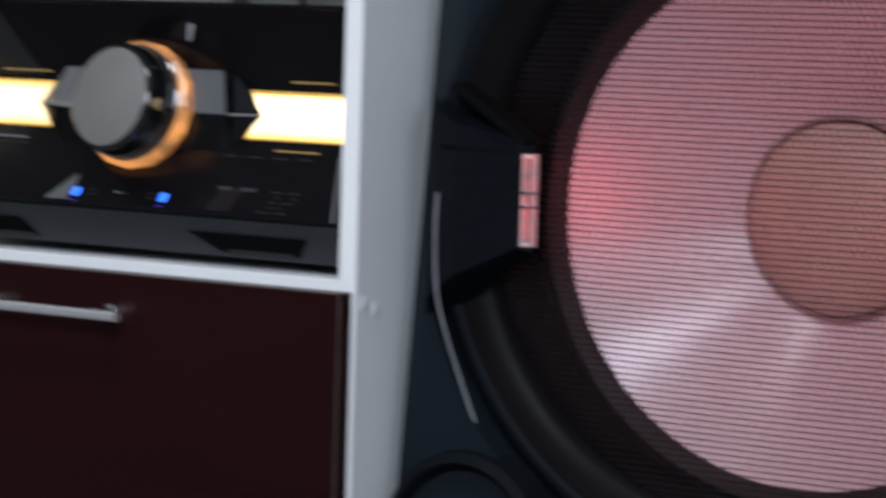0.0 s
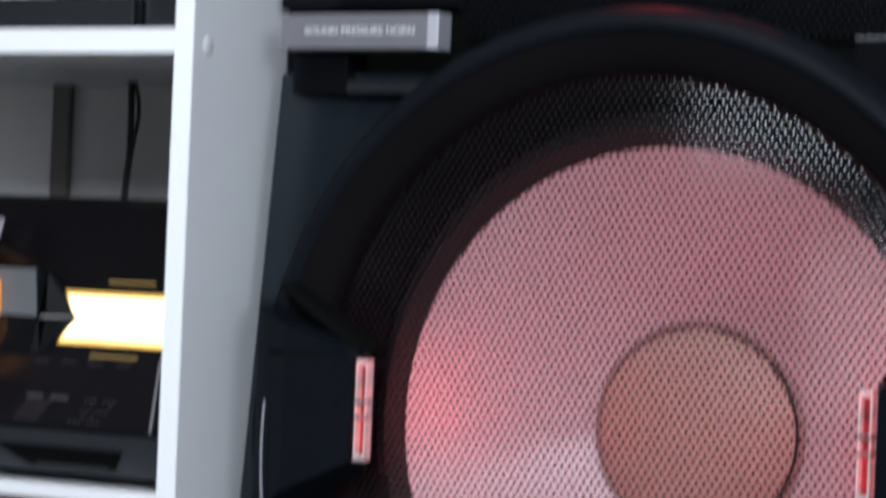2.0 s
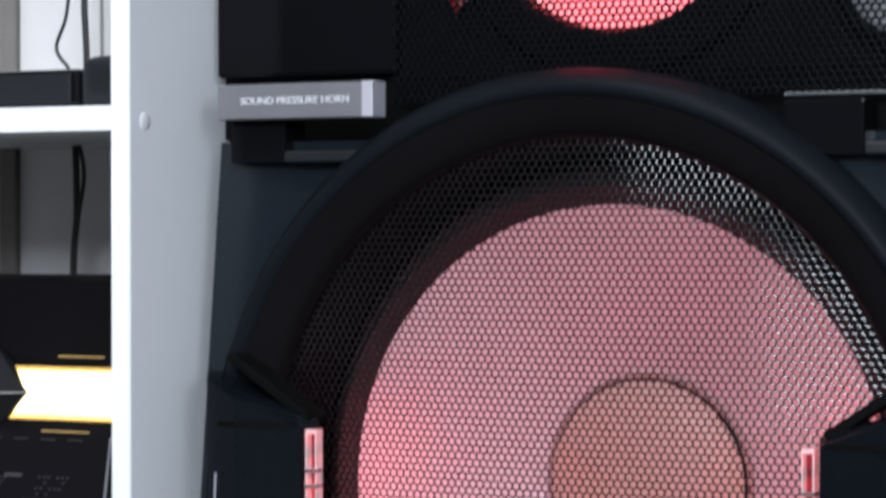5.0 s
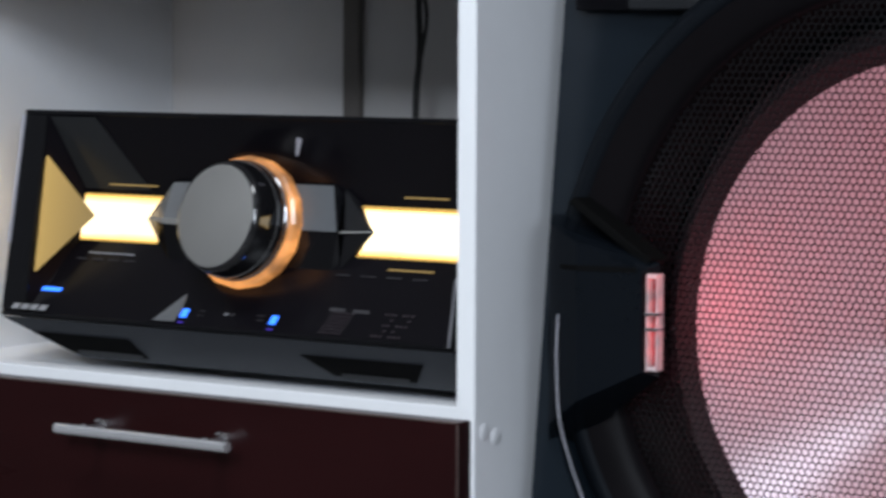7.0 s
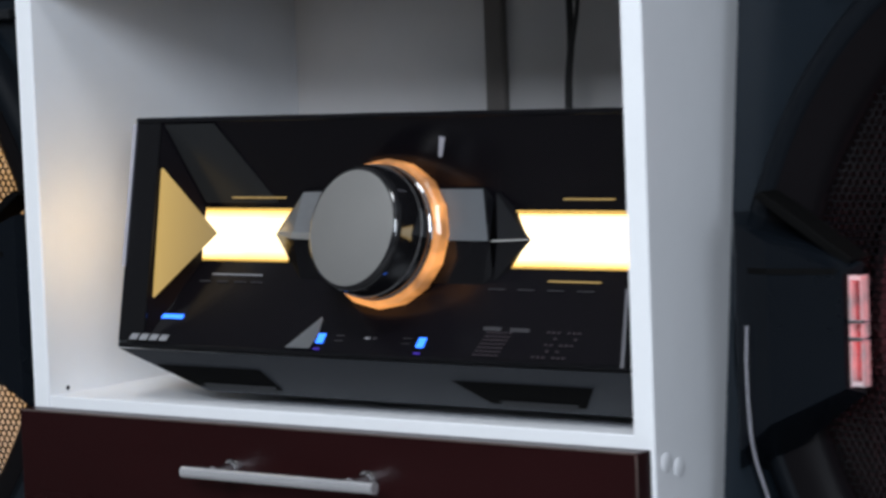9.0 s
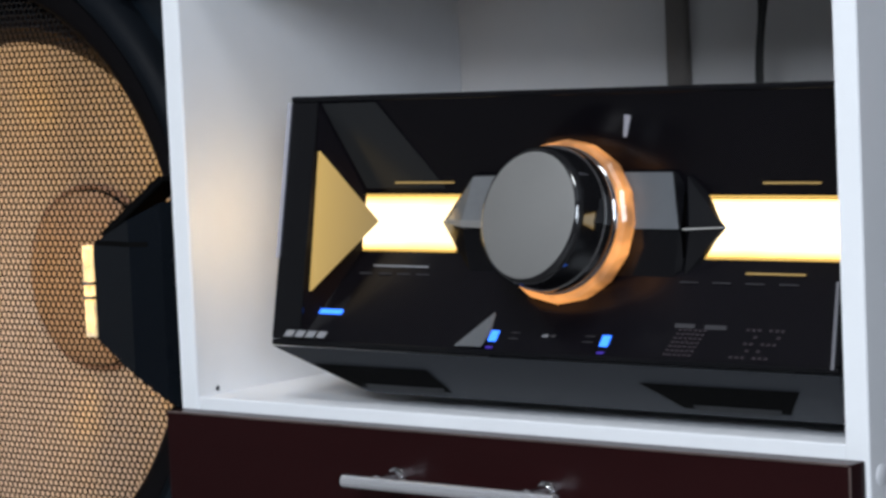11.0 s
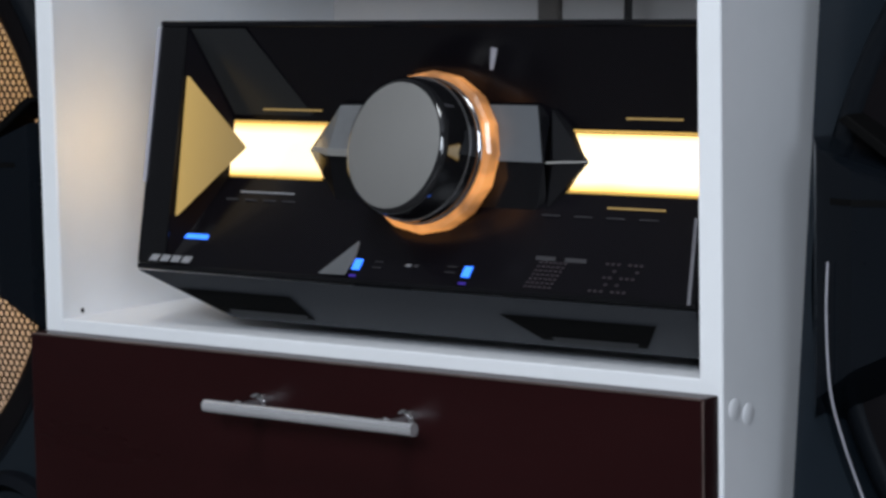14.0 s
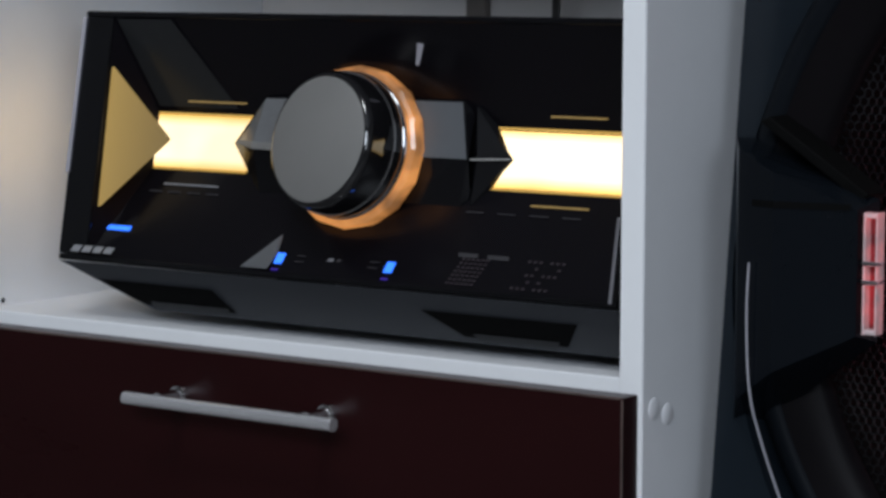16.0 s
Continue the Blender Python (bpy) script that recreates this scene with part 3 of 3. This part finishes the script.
def plate(name, s0, s1, h0, h1, mat, label="", lift=0.0006, lean=0.0):
    y0, y1 = on_lower(h0) - lift, on_lower(h1) - lift
    return part(name, faces([(s0, y0, h0), (s1, y0, h0), (s1 + lean, y1, h1), (s0 + lean, y1, h1), (s0, y0 + 0.0004, h0), (s1, y0 + 0.0004, h0), (s1 + lean, y1 + 0.0004, h1), (s0 + lean, y1 + 0.0004, h1)], [(0, 1, 2, 3), (7, 6, 5, 4), (0, 4, 5, 1), (1, 5, 6, 2), (2, 6, 7, 3), (3, 7, 4, 0)]), mat, hifi, label)


plate("power_light", 0.0248, 0.0426, 0.0196, 0.0224, BLUE, "glowing blue power light")
plate("indicator", 0.0062, 0.0092, 0.0205, 0.0222, VIOLET, "small violet indicator", 0.0055)
for k in range(4):
    plate("logo_bar", 0.0115 + k * 0.0082, 0.0177 + k * 0.0082, 0.0050, 0.0088, LOGO, "silver maker's mark", lift=0.0052, lean=0.0008)
for s in (0.1572, 0.2307):
    plate("button_light", s - 0.0026, s + 0.0026, 0.0082, 0.0142, BLUE, "glowing blue button light")
    plate("indicator", s - 0.0022, s + 0.0022, 0.0042, 0.0054, VIOLET, "small violet indicator")
y0, y1 = on_lower(0.0047), on_lower(0.0243)
part("corner_facet", hull([(0.1330, y0 - 0.0004, 0.0047), (0.1540, y0 - 0.003, 0.0047), (0.1512, y1 - 0.0006, 0.0245), (0.1535, y1 - 0.0004, 0.0200)]), SLATE, hifi, "pale three-cornered facet")
for s in (0.1680, 0.2170):
    plate("button_print", s, s + 0.0060, 0.0100, 0.0104, DIM)
    plate("button_print", s, s + 0.0060, 0.0132, 0.0136, DIM)
plate("button_print", 0.1890, 0.1925, 0.0118, 0.0132, LOGO, lean=0.001)
plate("button_print", 0.1945, 0.1975, 0.0118, 0.0132, DIM, lean=0.001)
for r in range(7):
    for c in range(6):
        plate("display_dot", 0.2694 + c * 0.0030 + r * 0.0006, 0.2714 + c * 0.0030 + r * 0.0006, 0.0052 + r * 0.0022, 0.0064 + r * 0.0022, DOTS)
DIGIT = {"3": ("111", "001", "011", "001", "111"), "2": ("111", "001", "111", "100", "111")}
for i, d in enumerate("32"):
    for r, line in enumerate(DIGIT[d]):
        for c, v in enumerate(line):
            if v == "1":
                s, h = 0.3090 + i * 0.0135 + c * 0.0034 + (4 - r) * 0.0010, 0.0052 + (4 - r) * 0.0036
                plate("display_dot", s, s + 0.0020, h, h + 0.0014, DOTS)
# lower lip, cut back underneath and at its ends, with two slots
lip = hull([(0, 0.0, -0.0006), (UW, 0.0, -0.0006), (0, 0.028, -0.0006), (UW, 0.028, -0.0006), (0.060, 0.020, -0.0235), (UW - 0.004, 0.020, -0.0235), (0.060, 0.10, -0.0085), (UW - 0.004, 0.10, -0.0085)])
lip_ob = part("lower_lip", lip, UNDER, hifi, "matt dark grey lip, cut back underneath")


def lip_point(s, f, out=0.0):
    """A point on the lip's sloping front, f from its top to its foot."""
    return (s, 0.020 * f - out * 0.75, -0.0006 - 0.0229 * f - out * 0.66)


for a, b, c, d in ((0.026, 0.110, 0.122, 0.054), (0.252, 0.3480, 0.3380, 0.275)):
    part("slot", faces([lip_point(a, 0.36, 0.0007), lip_point(b, 0.36, 0.0007), lip_point(c, 0.86, 0.0007), lip_point(d, 0.86, 0.0007)], [(0, 1, 2, 3)]), HOLE, lip_ob, "dark slot")
    part("slot_bar", faces([lip_point(d + 0.006, 0.76, 0.0012), lip_point(c - 0.004, 0.76, 0.0012), lip_point(c - 0.006, 0.88, 0.0012), lip_point(d + 0.008, 0.88, 0.0012)], [(0, 1, 2, 3)]), SATIN, lip_ob)
for s in (0.08, UW - 0.05):
    for y in (0.116, 0.140):
        f = part("foot", lathe([(0, 0), (0.010, 0), (0.010, 0.0165), (0, 0.0165)], 20), RUBBER, hifi)
        f.matrix_world = pose(-0.3895 + s, y, 0.0069, 90)

# ---------------------------------------------------------------- loudspeakers
SZ = 0.064                     # height of the woofer's middle
HX, HZ = 0.013, 0.406        # middle of the horn
HW = 0.2515                    # half the width


def loudspeaker(cx, label, bar_mat, core_mat, core_dim, bar_word, side):
    """A loudspeaker on the floor with its middle at cx. side: +1 or -1, towards its cabinet-side port."""
    sp = thing("loudspeaker", pose(cx, 0, FLOOR), label, "loudspeaker", "pair of loudspeakers")

    def sub(name, bm, mat, text="", smooth=False, at=(0, 0, 0), parent=None):
        ob = part(name, bm, mat, parent or sp, text, smooth)
        if parent is None:
            ob.location = (at[0], at[1], at[2] - FLOOR)
        return ob

    # box, its front leaning out towards the foot
    zt, zb = 0.262, FLOOR + 0.012
    slope = 0.117
    fy = lambda z: 0.075 - slope * (zt - z)
    sub("lower_body", body_with_hole(fy, zt, zb), HOUSING)
    sub("upper_body", box(-HW, HW, 0.158, 0.29, zt + 0.002, 0.66, 0.004), GLOSS)
    for s in (-1, 1):
        sub("upper_side", box(min(s * HW, s * (HW - 0.012)), max(s * HW, s * (HW - 0.012)), 0.0985, 0.1578, zt + 0.002, 0.66, 0.002), PIANO)
    sub("baffle", plate_with_hole(-HW + 0.0121, HW - 0.0121, zt + 0.002, 0.66, HX, HZ, 0.1110, 0.0985, 0.103), RUBBER)
    sub("upper_cheek", box(min(-side * HW, -side * 0.126), max(-side * HW, -side * 0.126), 0.0895, 0.0983, zt + 0.040, 0.655, 0.003), PIANO)
    # woofer: trim ring, grille, surround, cone, dust cap
    w = (0, 0, SZ)
    drv = (side * 0.002, 0, SZ - 0.0090)
    sub("trim_ring", lathe([(0.1968, 0.0655), (0.1985, 0.0610), (0.2020, 0.0580), (0.2070, 0.0556), (0.2120, 0.0540), (0.2170, 0.0528), (0.2205, 0.0520)], 160), TRIM, "broad black trim ring", True, w)
    sub("ring_lip", lathe([(0.2206, 0.0524), (0.2220, 0.0508), (0.2245, 0.0500), (0.2285, 0.0512), (0.2330, 0.0552), (0.2362, 0.0610), (0.2372, 0.070), (0.2372, 0.10)], 160), LIP, "rounded outer lip of the trim ring", True, w)
    sub("basket", lathe([(0.197, 0.066), (0.194, 0.075), (0.1925, 0.112), (0.190, 0.1205)], 96), HOLE, "", True, w)
    sub("surround", lathe([(0.190, 0.1205), (0.186, 0.112), (0.179, 0.1075), (0.1735, 0.110), (0.1680, 0.1158)], 96), SURROUND, "black rubber surround", True, drv)
    sub("cone", lathe([(0.1683, 0.1152), (0.150, 0.1265), (0.110, 0.1500), (0.0670, 0.1752), (0.0648, 0.1765)], 128), CONE, "silver grey cone", True, drv)
    cap = [(0.0632 * math.cos(a), 0.1725 - 0.017 * math.sin(a)) for a in [k * math.pi / 20 for k in range(1, 10)]] + [(0, 0.1555)]
    sub("cap_ring", lathe([(0.0672, 0.1752), (0.0665, 0.1722), (0.0653, 0.1712), (0.0639, 0.1720), (0.0630, 0.1744)], 96), CAPRING, "thin dark ring round the dust cap", True, drv)
    sub("dust_cap", lathe(cap, 96), DOME, "beige dust cap", True, drv)
    me = honeycomb(lambda x, z: x * x + z * z < 0.1965 ** 2, -0.2, 0.2, -0.2, 0.2, 0.0046, 0.00092, 0.0006, lambda x, z: 0.0645 - 0.0155 * (1 - (x * x + z * z) / 0.039))
    me.materials.append(MESHMAT)
    g = new("grille", me)
    g.parent, g.location = sp, (0, 0, SZ - FLOOR)
    tagged(g, "black perforated steel grille", kind="stuff")
    # wings that carry the light bars over the edge of the grille
    for s in (-1, 1):
        wing = sub("wing", hull([(s * 0.1520, 0.040, 0.034), (s * 0.1520, 0.040, -0.034), (s * 0.1565, 0.026, 0.030), (s * 0.1565, 0.026, -0.030), (s * 0.197, 0.018, 0.046), (s * 0.197, 0.018, -0.050), (s * 0.219, 0.024, 0.056), (s * 0.219, 0.024, -0.066), (s * 0.232, 0.046, 0.060), (s * 0.232, 0.046, -0.082), (s * 0.225, 0.062, 0.060), (s * 0.225, 0.062, -0.085)]), WING, "glossy blue-black wing", False, w)
        bm = box(-0.0044, -0.0031, -0.005, 0.002, -0.029, 0.029, 0.0005, 2)
        box(0.0031, 0.0043, -0.004, 0.004, -0.029, 0.029, 0.0005, 2, bm)
        for z in (-0.0275, 0.0275):
            box(-0.0040, 0.0040, -0.0045, 0.004, z - 0.0012, z + 0.0012, 0.0006, 2, bm)
        lamp = part("light_bar", bm, bar_mat, wing, bar_word)
        lamp.location, lamp.scale = (s * 0.1500, 0.0305, 0), (0.78, 1, 1)
        part("light_core", box(-0.0024, 0.0024, 0.0012, 0.0035, -0.027, 0.027), core_mat, wing, bar_word.replace("light bar", "lit core")).location = (s * 0.1500, 0.0305, 0)
        for z in (-0.004, 0.005):
            part("bar_clip", box(-0.0041, 0.0041, -0.0056, 0.003, z - 0.0011, z + 0.0011, 0.0005, 1), CHROME, wing).location = (s * 0.1500, 0.0305, 0)
        part("groove", hull([(s * x, y + d, z) for x, y in ((0.1600, 0.0249), (0.1970, 0.0174), (0.2100, 0.0212)) for z in (0.0295, 0.0325) for d in (0, 0.002)]), HOLE, wing, "dark groove across the wing")
        sub("fin", prism([(s * 0.2135, 0.0690), (s * 0.2085, 0.0720), (s * 0.1550, 0.0365), (s * 0.1590, 0.0322)], 0.034, 0.056, 0.001), HOLE, "", False, w)
        # thin pale tube drawn where the trim's edge catches a highlight
        if side > 0:
            sub("trim_line", tube(curve_points([(s * 0.2098, 0.0185, 0.002), (s * 0.2106, 0.0185, -0.025), (s * 0.2090, 0.0195, -0.060), (s * 0.2052, 0.0250, -0.085), (s * 0.1985, 0.0335, -0.115), (s * 0.1810, 0.037, -0.160)]), 0.0006, 6), BADGE_END, "pale line painting the highlight along the trim", True, w)
    # bass port beside the foot of the woofer
    sub("port_ring", lathe([(0.044, 0.060), (0.0445, 0.028), (0.050, 0.020), (0.056, 0.024), (0.058, 0.050)], 64), RUBBER, "round bass port", True, (-side * 0.188, 0, -0.155))
    sub("port_inside", lathe([(0.0445, 0.030), (0.043, 0.05), (0, 0.052)], 48), HOLE, "", True, (-side * 0.188, 0, -0.155))
    # joint with badge, slots and strip
    sub("joint_shelf", box(-HW + 0.004, HW - 0.004, 0.0965, 0.12, 0.2625, 0.300, 0.002), HOLE)
    for s in (-1, 1):
        far = s == side
        a, b, c, d = (0.124, 0.1695, 0.1705, 0.2265) if far else (0.1885, 0.2265, 0.132, 0.1868)
        sub("slot_block", box(min(s * a, s * b), max(s * a, s * b), 0.064, 0.09, 0.2488, 0.2800 if far else 0.2746, 0.002), PIANO)
        sub("pale_strip", box(min(s * c, s * d), max(s * c, s * d), 0.0600, 0.09, 0.2492, 0.2560, 0.0015), SATIN)
    # fold of the black grille, its shine put into a paler grey
    sub("grille_edge", tube([(side * 0.118, 0.0850, 0.2838), (side * 0.245, 0.0850, 0.2838)], 0.0012, 8), SLATE, "rolled lower edge of the horn grille", True)
    # horn section
    me = honeycomb(lambda x, z: -0.125 < x < 0.246 and 0.2830 < z < 0.655 and x * x + (z - SZ) ** 2 > 0.2365 ** 2 and not (0.4100 < z < 0.4400), -0.127, 0.247, 0.27, 0.656, 0.0046, 0.00135, 0.0009, lambda x, z: 0.084)
    me.materials.append(HORNMESH)
    g = new("grille", me)
    g.parent, g.location = sp, (0, 0, -FLOOR)
    if side < 0:
        g.scale = (-1, 1, 1)
    tagged(g, "black perforated steel grille", kind="stuff")
    h = (HX, 0, HZ)
    sub("horn_ring", lathe([(0.0815, 0.0975), (0.0835, 0.091), (0.0925, 0.089), (0.1075, 0.0905), (0.1115, 0.0975)], 96), RUBBER, "black horn rim", True, h)
    sub("rim_slot", lathe([(0.1110, 0.0900), (0.1165, 0.0885), (0.1235, 0.0940)], 32, sweep=(1.0 * math.pi, 1.19 * math.pi)), core_dim, bar_word.replace("light bar", "lit slot beside the horn"), True, h)
    sub("horn_bowl", lathe([(0.0815, 0.0972), (0.0765, 0.105), (0.066, 0.124), (0.045, 0.137), (0.037, 0.140), (0.0345, 0.142), (0.0335, 0.152), (0.020, 0.155), (0, 0.156)], 64), HORN, bar_word.replace("light bar", "lit horn bowl"), True, h)
    sub("phase_plug", lathe([(0, 0.088), (0.010, 0.0895), (0.018, 0.094), (0.0215, 0.102), (0.0225, 0.15)], 40), GLOSS, "", True, (HX - 0.002, 0, 0.4150))
    sub("cross_bar", box(-0.128 if side > 0 else -0.225, 0.225 if side > 0 else 0.128, 0.066, 0.11, 0.4095, 0.438, 0.003), PIANO)
    sub("tweeter_rim", lathe([(0.036, 0.092), (0.039, 0.088), (0.044, 0.090), (0.045, 0.0985)], 64), RUBBER, "", True, (side * 0.186, 0, 0.350))
    sub("tweeter_dome", lathe([(0.0372, 0.096), (0.034, 0.0925), (0.026, 0.0905), (0.012, 0.0885), (0, 0.088)], 64), TWEETER, "silver tweeter dome", True, (side * 0.186, 0, 0.350))
    # foot
    for s in (-1, 1):
        for y in (0.05, 0.25):
            sub("foot", lathe([(0, 0), (0.018, 0), (0.018, 0.0125), (0, 0.0125)], 20), RUBBER).matrix_local = pose(s * 0.2, y, 0, 90)
    return sp


def plate_with_hole(x0, x1, z0, z1, cx, cz, r, y0, y1, n=96):
    """An upright board with a round hole."""
    bm = bmesh.new()
    cols = []
    for k in range(n):
        a = 2 * math.pi * k / n
        c, q = math.cos(a), math.sin(a)
        m = min((x1 - cx) / c if c > 1e-6 else (x0 - cx) / c if c < -1e-6 else 9, (z1 - cz) / q if q > 1e-6 else (z0 - cz) / q if q < -1e-6 else 9)
        cols.append([bm.verts.new((cx + d * c, y, cz + d * q)) for d, y in ((r, y0), (m, y0), (m, y1), (r, y1))])
    for k in range(n):
        p, q = cols[k], cols[(k + 1) % n]
        for a in range(4):
            b = (a + 1) % 4
            bm.faces.new((p[a], q[a], q[b], p[b]))
    return bm


def body_with_hole(fy, zt, zb):
    """The box of a loudspeaker with a round opening for the woofer, chamfered along its upright edges."""
    bm = bmesh.new()
    n = 96
    R = 0.2362
    e = HW - 0.012
    ring, rim = [], []
    for k in range(n):
        a = 2 * math.pi * k / n
        c, s = math.cos(a), math.sin(a)
        x, z = R * c, SZ + R * s
        z = min(z, zt - 0.0005)
        ring.append(bm.verts.new((x, fy(z), z)))
        m = min(e / abs(c) if abs(c) > 1e-6 else 9, (zt - SZ) / s if s > 1e-6 else 9, (zb - SZ) / s if s < -1e-6 else 9)
        m = max(m, R + 0.0005)
        zz = min(SZ + m * s, zt)
        rim.append(bm.verts.new((m * c, fy(zz), zz)))
    for k in range(n):
        j = (k + 1) % n
        bm.faces.new((ring[k], ring[j], rim[j], rim[k]))
    inner = [bm.verts.new((v.co.x, 0.115, v.co.z)) for v in ring]
    for k in range(n):
        j = (k + 1) % n
        bm.faces.new((ring[j], ring[k], inner[k], inner[j]))

    def quad(*ps):
        bm.faces.new([bm.verts.new(p) for p in ps])
    for s in (-1, 1):
        # corners of the front that the fan leaves open
        for z in (zt, zb):
            near = sorted((v for v in rim if v.co.x * s > 0 and (abs(v.co.z - z) < 1e-4 or abs(v.co.x * s - e) < 1e-4)), key=lambda v: (v.co.x - s * e) ** 2 + (v.co.z - z) ** 2)[:2]
            quad(near[0].co, near[1].co, (s * e, fy(z), z))
        quad((s * e, fy(zt), zt), (s * e, fy(zb), zb), (s * HW, fy(zb) + 0.025, zb), (s * HW, fy(zt) + 0.025, zt))
        quad((s * HW, fy(zt) + 0.025, zt), (s * HW, fy(zb) + 0.025, zb), (s * HW, 0.29, zb), (s * HW, 0.29, zt))
    for z in (zt, zb):
        quad((-e, fy(z), z), (e, fy(z), z), (HW, fy(z) + 0.025, z), (HW, 0.29, z), (-HW, 0.29, z), (-HW, fy(z) + 0.025, z))
    quad((-HW, 0.29, zt), (HW, 0.29, zt), (HW, 0.29, zb), (-HW, 0.29, zb))
    bmesh.ops.remove_doubles(bm, verts=bm.verts, dist=1e-5)
    return bm


RX, LX = 0.2575, -0.7180
right = loudspeaker(RX, "black loudspeaker with a big grey woofer and red light bars", RED_BAR, RED_CORE, RED_DIM, "red light bar", 1)
left = loudspeaker(LX, "black loudspeaker with a big grey woofer and yellow light bars", YELLOW_BAR, YELLOW_CORE, YELLOW_CORE, "yellow light bar", -1)
badge = part("badge", box(0.0295 - RX, 0.1278 - RX, 0.0, 0.016, 0.0, 0.0206, 0.0006), BADGE, right, "grey metal badge")
badge.location = (0, 0.052, 0.2752 - FLOOR)
part("badge_end", box(0.1280 - RX, 0.1352 - RX, -0.001, 0.016, -0.0002, 0.0208, 0.0006), BADGE_END, badge, "pale metal end")
txt = words("SOUND PRESSURE HORN", 0.0060, INK, "lettering")
txt.parent = badge
txt.matrix_local = pose(0.0826 - RX, -0.0005, 0.0104, 90) @ Matrix.Diagonal((1.09, 1, 1, 1))

# light of the diodes round each woofer, behind its grille, and of the bars and the horn
for cx, watts, bar_watts, tint in ((RX, 0.165, 0.022, (1.0, 0.09, 0.12)), (LX, 0.25, 0.018, (1.0, 0.48, 0.045))):
    ring = area("woofer_diodes", look((cx, 0.0685, SZ), (cx, 0.2, SZ)), 0.35, 0.35, watts, tint)
    ring.data.shape = "DISK"
    for s in (-1, 1):
        area("bar_diodes", look((cx + s * 0.1500, 0.0690, SZ), (cx + s * 0.120, 0.160, SZ)), 0.010, 0.056, bar_watts, tint, 125)
for s in (-1, 1):
    glow("red_horn_light", (RX + 0.013 + s * 0.050, 0.128, 0.424), 0.9, (1.0, 0.08, 0.10), 0.006)

# glowing panel out of view, added to go with the overhead fill
lamp = tagged(part("added_ceiling_lamp", box(-0.2, 0.4, -1.45, -0.85, TOP - 0.05, TOP - 0.001, 0.008), PANEL_LAMP), "unseen square white ceiling lamp, added for light", "lamp")
